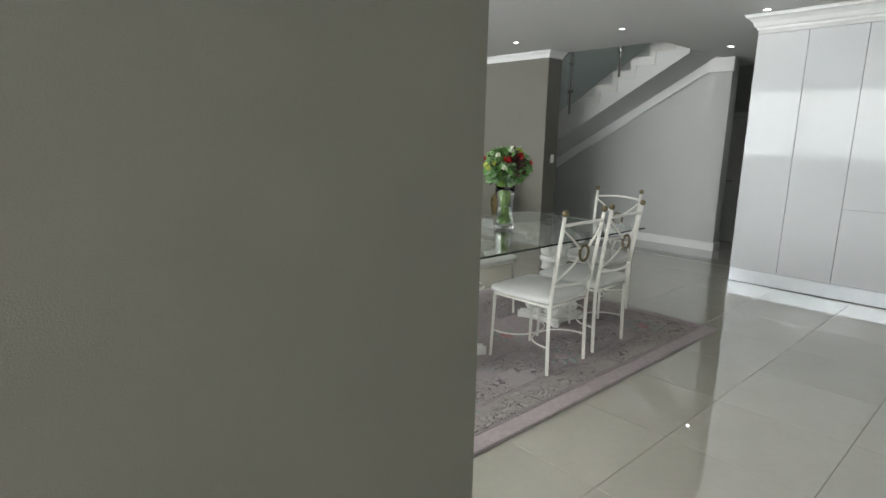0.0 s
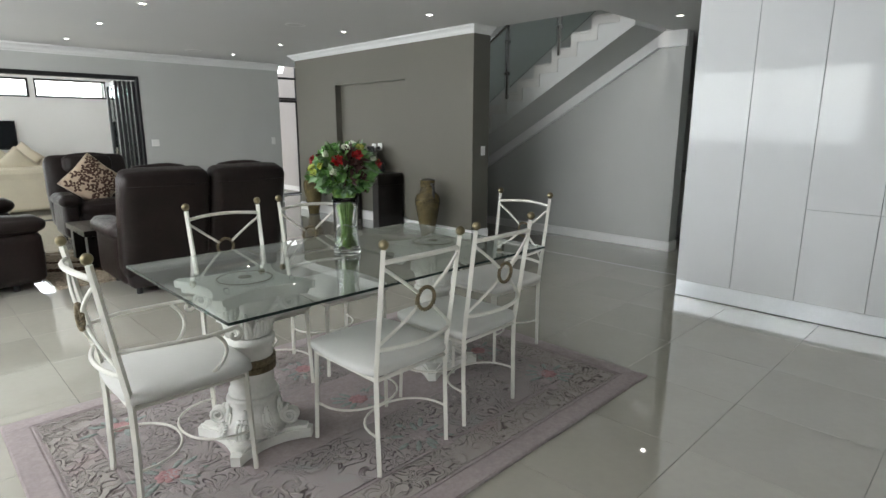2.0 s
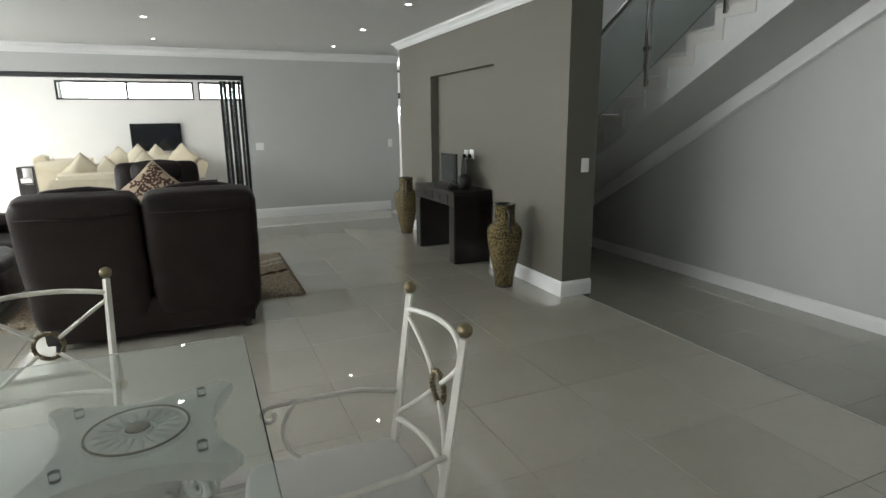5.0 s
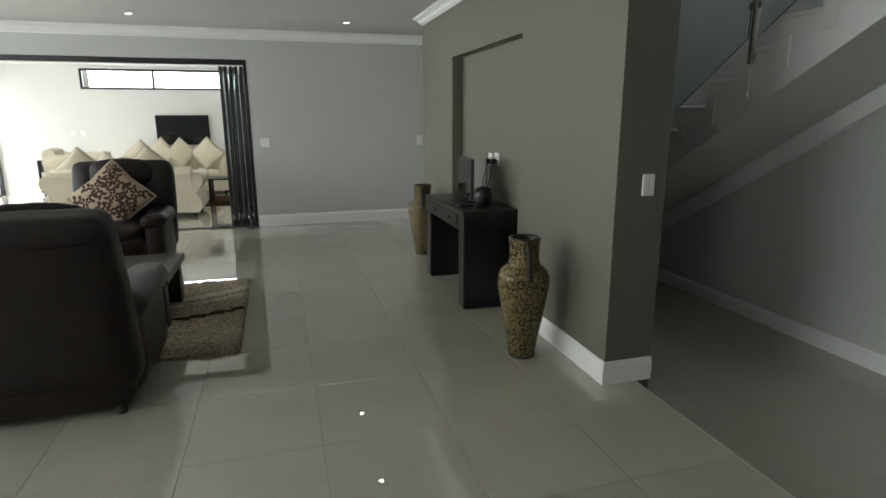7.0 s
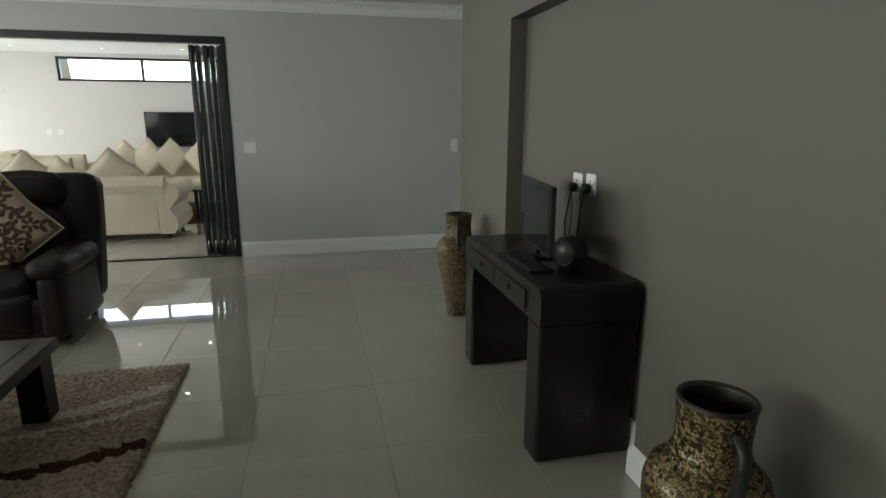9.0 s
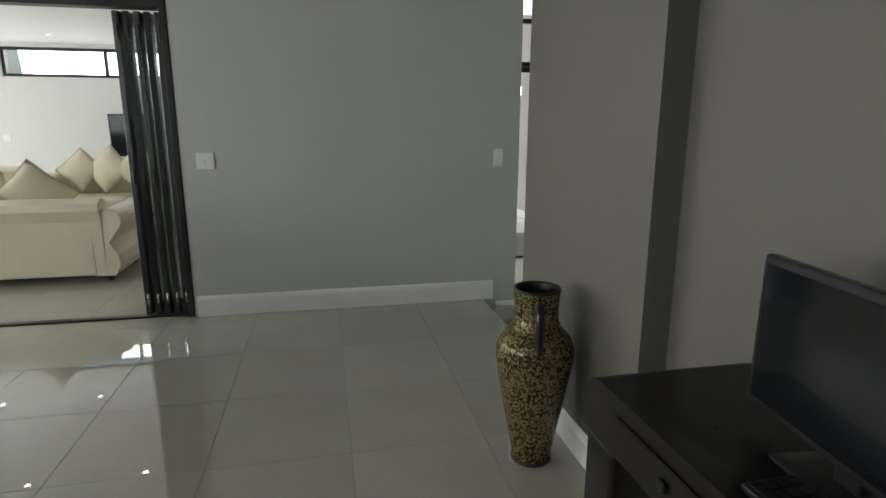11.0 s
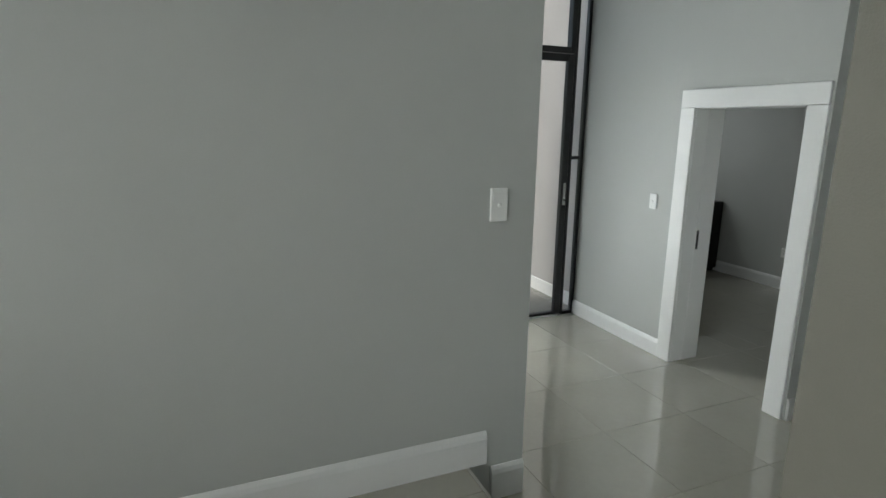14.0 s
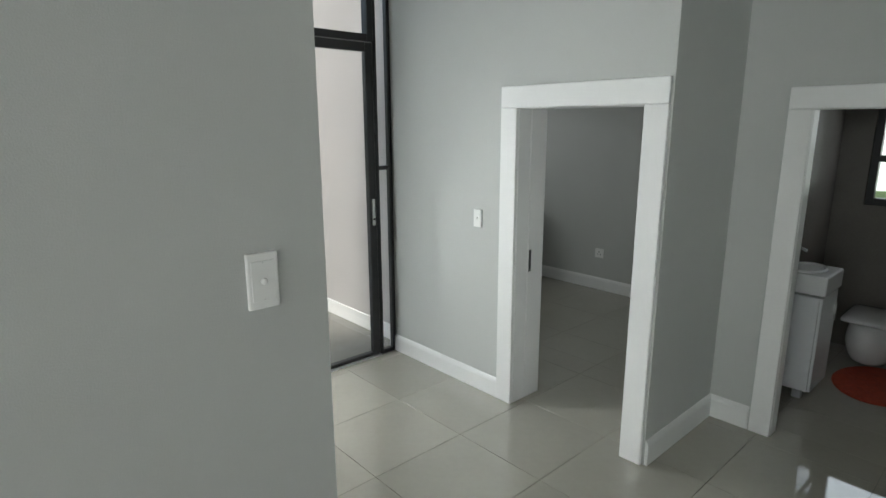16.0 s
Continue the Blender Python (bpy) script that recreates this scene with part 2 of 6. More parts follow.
structure("ground", box(-60, 60, -60, 80, -0.75, -0.36), GRASS, "green lawn around the house", "ground")
structure("pavement_west", box(-3.4, -0.22, -6, 18, -0.359, -0.05), PAVING, "pale paved terrace outside the glass doors", "pavement")
structure("pavement_entrance", box(5.95, 9.46, 13.225, 19, -0.359, LOW - 0.02), PAVING, "pale paved entrance court", "pavement")
structure("wall_garden", box(-9.2, -9.0, -30, 34, -0.36, 2.2), COURT_PLASTER, "pale plastered garden boundary wall", "wall")
FLOOR = structure("floor", box(-3.2, EDGE, -5.2, 16.3, -0.3, -0.008), GROUT, "pale polished porcelain tile floor with thin grey joints", "floor")
FLOOR_LOW = structure("floor_hall", box(EDGE + 0.002, 13.2, -5.2, 14.7, -0.45, LOW - 0.008), GROUT, "pale polished tile floor one step lower", "floor")

# far wall between lounge and sunroom, with the wide folding-door opening
FOLD0, FOLD1, FOLDTOP, FARY = 0.75, 4.96, 2.3, 10.9
GLAZE = 2.58      # head of the glazing to the terrace
bm = box(FOLD1, 7.55, FARY, FARY + 0.22, LOW, TOP + 0.1)
add_box(bm, FOLD0, FOLD1, FARY, FARY + 0.22, FOLDTOP, TOP + 0.1)
add_box(bm, -0.35, FOLD0, FARY, FARY + 0.22, -0.05, TOP + 0.1)
structure("wall_north", bm, PAINT_GREY, "smooth pale grey painted wall with a wide opening", "wall")

# feature wall with its recess
OX, OY0, OY1 = 7.05, 5.13, 9.36
N0, N1, NTOP = 6.43, 8.15, 2.12
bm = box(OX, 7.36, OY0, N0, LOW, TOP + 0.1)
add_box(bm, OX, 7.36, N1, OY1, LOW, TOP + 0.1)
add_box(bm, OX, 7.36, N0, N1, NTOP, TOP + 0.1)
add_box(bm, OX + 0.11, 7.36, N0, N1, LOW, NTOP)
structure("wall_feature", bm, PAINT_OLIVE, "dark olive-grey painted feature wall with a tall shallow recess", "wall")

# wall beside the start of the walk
structure("wall_start", box(-3.2, 1.4, 1.0, 1.23, -0.05, TOP), PAINT_OLIVE_LIT, "olive-grey painted wall end", "wall")

# walls that close the lounge and the kitchen, with glazed openings to the terrace
bm = box(-0.35, -0.12, 1.23, 2.0, -0.05, TOP)
add_box(bm, -0.35, -0.12, 9.9, 16.3, FOLDTOP, TOP)
add_box(bm, -0.35, -0.12, 9.9, 11.3, -0.05, FOLDTOP)
add_box(bm, -0.35, -0.12, 2.0, 9.9, GLAZE, TOP)
structure("wall_west", bm, PAINT_PALE, "pale painted outer wall with glazed openings", "wall")
bm = box(-3.0, -2.8, -5.2, -4.7, -0.05, TOP)
add_box(bm, -3.0, -2.8, 0.7, 1.0, -0.05, TOP)
add_box(bm, -3.0, -2.8, -4.7, 0.7, GLAZE, TOP)
structure("wall_kitchen_west", bm, PAINT_PALE, "pale painted kitchen wall with a glazed opening", "wall")
structure("wall_south", box(-3.0, 13.2, -5.4, -5.2, LOW - 0.2, TOP), PAINT_GREY, "plain grey painted wall", "wall")

# stair wall and the passage beyond
SX = 9.2
structure("wall_stair", box(SX, SX + 0.22, 3.44, 9.198, LOW, 5.3), PAINT_GREY, "grey painted wall under the stairs", "wall")
structure("wall_passage", box(10.3, 10.5, -5.2, 9.198, LOW, TOP), PAINT_GREY, "grey painted passage wall", "wall")
structure("wall_cabinet_back", box(7.22, 7.42, -5.2, 2.18, LOW, TOP), PAINT_GREY, "grey painted wall behind the tall cabinets", "wall")
# The upper opening is added, to let the stairwell fill lamp in.
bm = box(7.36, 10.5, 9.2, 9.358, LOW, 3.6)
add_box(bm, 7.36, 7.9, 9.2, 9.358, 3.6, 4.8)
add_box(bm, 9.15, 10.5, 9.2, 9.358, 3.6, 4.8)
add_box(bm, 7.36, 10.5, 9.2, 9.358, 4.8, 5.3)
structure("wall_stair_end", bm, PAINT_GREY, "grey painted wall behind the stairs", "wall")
bm = box(7.2, 7.36, 3.4, 9.62, TOP + 0.11, 5.3)
add_box(bm, 7.36, SX, 2.9, 3.1, TOP + 0.4, 5.3)
structure("wall_stairwell", bm, PAINT_GREY, "grey painted stairwell wall of the upper floor", "wall")
structure("ceiling_stairwell", box(7.2, SX + 0.22, 2.9, 9.62, 5.3, 5.45), CEILING, "white ceiling over the stairwell", "ceiling")

# lounge ceiling, open over the stairs
STEP_RUN, STEP_RISE, STEP_Y, STX = 0.29, 0.178, 8.934, 8.36
bm = box(-3.2, 7.36, -5.4, 11.12, TOP, TOP + 0.1)
add_box(bm, 7.36, 10.6, -5.4, 3.6, TOP, TOP + 0.1)
add_box(bm, SX + 0.22, 10.6, 3.6, 9.198, TOP, TOP + 0.1)
add_box(bm, 7.36, 10.6, 9.362, 11.12, TOP, TOP + 0.1)
structure("ceiling", bm, CEILING, "smooth white ceiling", "ceiling")
structure("ceiling_sunroom", box(-0.35, 6.8, 11.12, 16.3, 2.6, 2.72), CEILING, "smooth white sunroom ceiling", "ceiling")

# sunroom
WY, W0, W1, WZ0, WZ1 = 16.1, 1.46, 4.24, 2.12, 2.54
bm = box(-0.35, W0, WY, WY + 0.2, -0.05, 2.72)
add_box(bm, W1, W1 + 0.1, WY, WY + 0.2, WZ0, WZ1)
add_box(bm, 5.8, 6.8, WY, WY + 0.2, WZ0, WZ1)
add_box(bm, W1, 6.8, WY, WY + 0.2, -0.05, WZ0)
add_box(bm, W1, 6.8, WY, WY + 0.2, WZ1, 2.72)
add_box(bm, W0, W1, WY, WY + 0.2, -0.05, WZ0)
add_box(bm, W0, W1, WY, WY + 0.2, WZ1, 2.72)
structure("wall_sunroom_back", bm, PAINT_PALE, "pale sunroom wall with a high strip window", "wall")
structure("wall_sunroom_east", box(6.6, 6.8, 11.12, WY, -0.05, 2.72), PAINT_PALE, "pale sunroom side wall", "wall")

# hall: entrance wall, wall with the pocket door, jog and bathroom wall
HX, HTOP = 9.375, 3.6
D0, D1, DTOP = 11.0, 11.805, 1.665
bm = box(HX, HX + 0.26, D1, 13.07, LOW, HTOP)
add_box(bm, HX, HX + 0.26, D0, D1, DTOP, HTOP)
add_box(bm, HX, HX + 0.26, 10.88, D0, LOW, HTOP)
structure("wall_hall_east", bm, PAINT_GREY, "grey painted hall wall with a doorway", "wall")
B0, B1 = 9.7, 10.54
bm = box(HX + 0.26, 10.26, 10.88, 11.0, LOW, HTOP)
add_box(bm, 10.17, 10.26, B1, 10.88, LOW, HTOP)
add_box(bm, 10.17, 10.26, 9.362, B0, LOW, HTOP)
add_box(bm, 10.17, 10.26, B0, B1, DTOP - 0.02, HTOP)
structure("wall_hall_jog", bm, PAINT_GREY, "grey painted wall turning the corner to the bathroom", "wall")
bm = box(7.3, 8.05, 13.07, 13.22, LOW, HTOP)
add_box(bm, 8.05, HX + 0.119, 13.07, 13.22, 3.3, HTOP)
structure("wall_entrance", bm, PAINT_PALE, "pale painted wall around the glazed entrance", "wall")
structure("wall_court", box(HX + 0.12, HX + 0.25, 13.07, 19, LOW - 0.1, 4.6), COURT_PLASTER, "pale plastered wall of the entrance court", "wall")
structure("baseboard_court", box(HX + 0.098, HX + 0.119, 13.225, 19, LOW - 0.02, LOW + 0.12, 0.003, 1), PAINT_WHITE, "white skirting along the court wall", "skirting board")
structure("wall_hall_west", box(7.33, 7.55, 11.12, 13.07, LOW, HTOP), PAINT_GREY, "grey painted hall wall", "wall")
bm = box(7.33, 10.26, 11.12, 13.22, HTOP, HTOP + 0.1)
add_box(bm, 7.36, 10.26, 11.04, 11.12, TOP + 0.1, HTOP)
structure("ceiling_hall", bm, CEILING, "white ceiling of the high hall", "ceiling")
# study behind the pocket door, bathroom
bm = box(12.03, 12.2, 11.0, 15.0, LOW, TOP)
add_box(bm, HX + 0.26, 12.03, 11.0, 11.02, LOW, TOP)
add_box(bm, HX + 0.16, 12.2, 14.5, 14.7, LOW, TOP)
structure("wall_study", bm, PAINT_GREY, "grey painted wall of the room beyond", "wall")
structure("ceiling_study", box(HX + 0.16, 12.2, 10.85, 14.7, TOP, TOP + 0.1), CEILING, "white ceiling of the room beyond", "ceiling")
bm = box(12.1, 12.25, 8.4, 9.8, LOW, TOP)
add_box(bm, 12.1, 12.25, 10.63, 11.0, LOW, TOP)
add_box(bm, 12.1, 12.25, 9.8, 10.63, LOW, 0.95)
add_box(bm, 12.1, 12.25, 9.8, 10.63, 1.75, TOP)
add_box(bm, 10.27, 12.1, 8.3, 8.45, LOW, TOP)
add_box(bm, 10.27, 12.1, 10.83, 11.0 - 0.005, LOW, TOP)
structure("wall_bathroom", bm, BATH_WALL, "dark brown tiled bathroom wall", "wall")
structure("ceiling_bathroom", box(10.27, 12.25, 8.3, 10.83, TOP, TOP + 0.1), CEILING, "white bathroom ceiling", "ceiling")


def skirting(name, pts, z, h=0.13, label="white painted skirting board with a rounded top"):
    """A moulded board along a plan line; the wall lies to the right of the line as it runs."""
    prof = [(0.0, 0.0), (0.018, 0.0), (0.018, h * 0.78), (0.013, h * 0.9), (0.004, h), (0.0, h)]
    bm = bmesh.new()
    pts = [Vector((*p, 0)) for p in pts]
    rows = []
    for i, p in enumerate(pts):
        d0 = (p - pts[i - 1]).normalized() if i else None
        d1 = (pts[i + 1] - p).normalized() if i < len(pts) - 1 else None
        n0 = Vector((-d0.y, d0.x, 0)) if d0 else None
        n1 = Vector((-d1.y, d1.x, 0)) if d1 else None
        if n0 and n1:
            n = (n0 + n1) / (1 + n0.dot(n1))
        else:
            n = n0 or n1
        rows.append([bm.verts.new(p + n * u + Vector((0, 0, z + v))) for u, v in prof])
    for a, b in zip(rows, rows[1:]):
        for k in range(len(prof)):
            j = (k + 1) % len(prof)
            bm.faces.new((a[k], a[j], b[j], b[k]))
    bm.faces.new(rows[0][::-1])
    bm.faces.new(rows[-1])
    bmesh.ops.recalc_face_normals(bm, faces=bm.faces[:])
    return structure(name, bm, PAINT_WHITE, label, "skirting board")


skirting("baseboard_north", [(7.35, FARY), (FOLD1 + 0.02, FARY)], 0, 0.16)
skirting("baseboard_north_low", [(7.55, FARY), (7.38, FARY)], LOW, 0.17)
skirting("baseboard_feature", [(7.36, OY0), (OX, OY0), (OX, N0), (OX + 0.11, N0), (OX + 0.11, N1), (OX, N1), (OX, OY1), (7.24, OY1)], 0, 0.14)
skirting("baseboard_stair", [(SX, 9.198), (SX, 3.44), (SX + 0.22, 3.44)][::-1], LOW)
skirting("baseboard_hall", [(HX, 13.07), (HX, 11.91)][::-1], LOW)
skirting("baseboard_jog", [(10.17, 10.65), (10.17, 10.88), (HX + 0.004, 10.88)], LOW, 0.14)
skirting("baseboard_study", [(12.03, 14.5), (12.03, 11.1)][::-1], LOW)
skirting("baseboard_start", [(-2.8, 1.0), (1.4, 1.0), (1.4, 1.23), (-0.1, 1.23)][::-1], 0)
skirting("baseboard_sunroom", [(-0.1, WY), (6.6, WY)][::-1], 0)


def cornice(name, pts, z, drop=0.09, out=0.1, label="white moulded plaster cornice"):
    prof = [(0, 0), (0, -drop), (0.012, -drop), (0.014, -drop * 0.86), (0.03, -drop * 0.78), (0.045, -drop * 0.5), (0.07, -drop * 0.3), (out - 0.012, -drop * 0.2), (out - 0.01, -drop * 0.08), (out, -drop * 0.06), (out, 0)]
    bm = bmesh.new()
    pts = [Vector((*p, 0)) for p in pts]
    rows = []
    for i, p in enumerate(pts):
        d0 = (p - pts[i - 1]).normalized() if i else None
        d1 = (pts[i + 1] - p).normalized() if i < len(pts) - 1 else None
        n0 = Vector((-d0.y, d0.x, 0)) if d0 else None
        n1 = Vector((-d1.y, d1.x, 0)) if d1 else None
        n = (n0 + n1) / (1 + n0.dot(n1)) if n0 and n1 else (n0 or n1)
        rows.append([bm.verts.new(p + n * u + Vector((0, 0, z + v))) for u, v in prof])
    for a, b in zip(rows, rows[1:]):
        for k in range(len(prof)):
            j = (k + 1) % len(prof)
            bm.faces.new((a[k], a[j], b[j], b[k]))
    bm.faces.new(rows[0][::-1])
    bm.faces.new(rows[-1])
    bmesh.ops.recalc_face_normals(bm, faces=bm.faces[:])
    return structure(name, bm, PAINT_WHITE, label, "cornice")


cornice("trim_cornice_feature", [(7.36, OY0), (OX, OY0), (OX, OY1), (7.36, OY1)], TOP - 0.002)
cornice("trim_cornice_north", [(7.55, FARY), (-0.1, FARY)], TOP - 0.002, 0.12, 0.12)
cornice("trim_cornice_start", [(-2.8, 1.0), (1.4, 1.0), (1.4, 1.23), (-0.1, 1.23)][::-1], TOP - 0.002)

# ---- stairs ----
def stairs():
    st = thing("staircase", "pale tiled staircase with white stringer climbing along the grey wall", "staircase", kind="structure")
    n = 18
    pts = []
    y0 = STEP_Y

    def bottom(y):
        return 1.91 + (5.03 - y) * 0.575
    for k in range(n):
        y = y0 - k * STEP_RUN
        pts += [(y, LOW + k * STEP_RISE), (y, LOW + (k + 1) * STEP_RISE)]
    yt = y0 - n * STEP_RUN
    pts += [(yt, LOW + n * STEP_RISE), (yt, bottom(yt))]
    yz = 5.03 + (1.91 - LOW) / 0.575
    body = pts + [(min(yz, y0), max(LOW, bottom(y0)))]
    part("flight", prism(body, "x", STX, SX), SOFFIT, st)
    for k in range(n):
        y = y0 - k * STEP_RUN
        z = LOW + (k + 1) * STEP_RISE
        part("tread", box(STX - 0.012, SX - 0.003, y - STEP_RUN - 0.001, y + 0.02, z - 0.004, z + 0.026, 0.004, 1), STAIR_TILE, st)
        part("riser", box(STX - 0.01, SX - 0.003, y - 0.001, y + 0.012, z - STEP_RISE + 0.026, z - 0.005), STAIR_TILE, st)
        o = [(y + 0.004, z - STEP_RISE - 0.1), (y + 0.004, z - 0.005), (y + 0.004 - STEP_RUN, z - 0.005), (y + 0.004 - STEP_RUN, z - 0.1), (y - 0.085, z - 0.1), (y - 0.085, z - STEP_RISE - 0.1)]
        bm = prism(o, "x", STX - 0.011, STX - 0.001)
        part("side_tile", bm, STAIR_TILE, st)
    # cove where the underside meets the wall, level at its upper end
    a, b = (3.78, bottom(3.78) - 0.003), (8.4, bottom(8.4) - 0.003)
    part("soffit_cornice", prism([(a[0], a[1]), (b[0], b[1]), (b[0], b[1] - 0.15), (a[0], a[1] - 0.15)], "x", SX - 0.07, SX - 0.002), PAINT_WHITE, st, "white plaster cornice")
    part("soffit_cornice", box(SX - 0.07, SX - 0.002, 3.4, 3.779, bottom(3.78) - 0.15, TOP - 0.004), PAINT_WHITE, st, "white plaster cornice")
    return st


stairs()


def balustrade():
    ob = thing("glass_balustrade", "clear glass stair balustrade on round steel posts", "balustrade")
    slope = STEP_RISE / STEP_RUN
    ys = [5.63 + 0.87 * k for k in (2, 1, 0, -1, -2)]

    def base(y):
        return 1.945 + (5.63 - y) * slope
    x = STX - 0.04
    for y in ys:
        z = base(y)
        p = part("post", tube([(x, y, z - 0.08), (x, y, z + 0.93)], 0.02, 14), STEEL, ob, "brushed steel post", True)
        part("bracket", box(x + 0.012, STX + 0.002, y - 0.014, y + 0.014, z - 0.06, z - 0.02, 0.004), STEEL, p)
        for dz in (0.28, 0.72):
            for s in (-1, 1):
                part("clamp", box(x - 0.016, x + 0.016, y + s * 0.036 - 0.016, y + s * 0.036 + 0.016, z + dz - 0.022, z + dz + 0.022, 0.005), STEEL, p)
    for a, b in zip(ys, ys[1:]):
        o = [(a - 0.04, base(a) + 0.08), (b + 0.04, base(b) + 0.08), (b + 0.04, base(b) + 0.88), (a - 0.04, base(a) + 0.88)]
        part("pane", prism(o, "x", x - 0.005, x + 0.005), RAIL_GLASS, ob, "clear glass panel")
    part("handrail", tube([(x, ys[0] + 0.25, base(ys[0] + 0.25) + 0.95), (x, ys[-1], base(ys[-1]) + 0.95)], 0.024, 14), STEEL, ob, "round steel handrail", True)


balustrade()


# ---- windows and doors ----
def framed(name, label, category, axis, a0, a1, z0, z1, at, bars_v=(), bars_h=(), t=0.05, d=0.07, kind="structure"):
    """A black aluminium frame with glass panes in the plane axis = at."""
    ob = thing(name, label, category, kind=kind)

    def bar(nm, u0, u1, w0, w1):
        if axis == "y":
            part(nm, box(u0, u1, at - d / 2, at + d / 2, w0, w1, 0.004, 1), BLACK_ALU, ob)
        else:
            part(nm, box(at - d / 2, at + d / 2, u0, u1, w0, w1, 0.004, 1), BLACK_ALU, ob)
    bar("frame_side", a0, a0 + t, z0, z1)
    bar("frame_side", a1 - t, a1, z0, z1)
    bar("frame_top", a0 + t, a1 - t, z1 - t, z1)
    bar("frame_sill", a0 + t, a1 - t, z0, z0 + t)
    vs = [a0 + t / 2, *bars_v, a1 - t / 2]
    hs = [z0 + t / 2, *bars_h, z1 - t / 2]
    for v in bars_v:
        bar("mullion", v - t / 2, v + t / 2, z0 + t, z1 - t)
    for i in range(len(vs) - 1):
        for h in bars_h:
            bar("transom", vs[i] + t / 2, vs[i + 1] - t / 2, h - t / 2, h + t / 2)
        for j in range(len(hs) - 1):
            b = (vs[i] + t / 2 - 0.006, vs[i + 1] - t / 2 + 0.006, hs[j] + t / 2 - 0.006, hs[j + 1] - t / 2 + 0.006)
            p = part("pane", box(b[0], b[1], at - 0.003, at + 0.003, b[2], b[3]) if axis == "y" else box(at - 0.003, at + 0.003, b[0], b[1], b[2], b[3]), WINDOW_GLASS, ob)
            p.visible_shadow = False
    return ob


framed("window_strip", "high strip window in black aluminium frame", "window", "y", W0, W1, WZ0, WZ1, WY + 0.07, (2.84,), (), 0.045)
framed("window_strip_east", "high strip window in black aluminium frame", "window", "y", W1 + 0.1, 5.8, WZ0, WZ1, WY + 0.07, (), (), 0.045)
# Unseen window, added to frame the opening before the stairwell lamp.
framed("window_stair_added", "added unseen window in black frame for the stairwell fill lamp", "window", "y", 7.9, 9.15, 3.6, 4.8, 9.3, (8.52,), (), 0.045)
framed("window_lounge", "wide glazed sliding doors in black frame", "window", "x", 2.0, 9.9, -0.04, GLAZE, -0.25, (3.6, 5.2, 6.8, 8.4), (), 0.06)
framed("window_kitchen", "glazed kitchen doors in black frame", "window", "x", -4.7, 0.7, -0.04, GLAZE, -2.9, (-3.35, -2.0, -0.65), (), 0.06)
framed("window_sunroom", "glazed sunroom doors in black frame", "window", "x", 11.3, 16.08, -0.04, FOLDTOP, -0.2, (12.5, 13.7, 14.9), (), 0.06)
framed("window_bathroom", "small bathroom window in black frame", "window", "x", 9.8, 10.63, 0.95, 1.75, 12.17, (), (1.3,), 0.05)
framed("door_sidelight", "narrow glazed sidelight beside the entrance door", "window", "y", 9.222, 9.374, LOW, 3.3, 13.03, (), (1.25,), 0.03, 0.045)
framed("window_fanlight", "glazed fanlight over the entrance door", "window", "y", 8.06, 9.22, 2.12, 3.3, 13.03, (), (2.62,), 0.05)


def entrance_door():
    ob = thing("door_entrance", "tall glazed entrance door in slim black aluminium frame", "door", kind="structure")
    x0, x1, z0, z1, y = 8.06, 9.217, LOW + 0.012, 2.115, 13.03
    for nm, b in (("stile", (x0, x0 + 0.06, z0, z1)), ("stile", (x1 - 0.06, x1, z0, z1)), ("rail", (x0 + 0.06, x1 - 0.06, z1 - 0.06, z1)), ("rail", (x0 + 0.06, x1 - 0.06, z0, z0 + 0.025))):
        part(nm, box(b[0], b[1], y - 0.025, y + 0.025, b[2], b[3], 0.004, 1), BLACK_ALU, ob)
    p = part("pane", box(x0 + 0.055, x1 - 0.055, y - 0.003, y + 0.003, z0 + 0.02, z1 - 0.055), WINDOW_GLASS, ob)
    p.visible_shadow = False
    pl = part("lock_plate", box(x1 - 0.045, x1 - 0.015, y - 0.034, y - 0.025, 0.83, 1.03, 0.004, 1), STEEL, ob, "steel lock plate")
    part("keyhole", lathe([(0.008, 0), (0.008, 0.004), (0, 0.004)], 12, (0, 0, 0)), PLASTIC_BLACK, pl).matrix_basis = pose(x1 - 0.03, y - 0.034, 0.88, 90)
    part("threshold", box(x0, x1, y - 0.04, y + 0.04, LOW, LOW + 0.011), ALU, ob)


entrance_door()


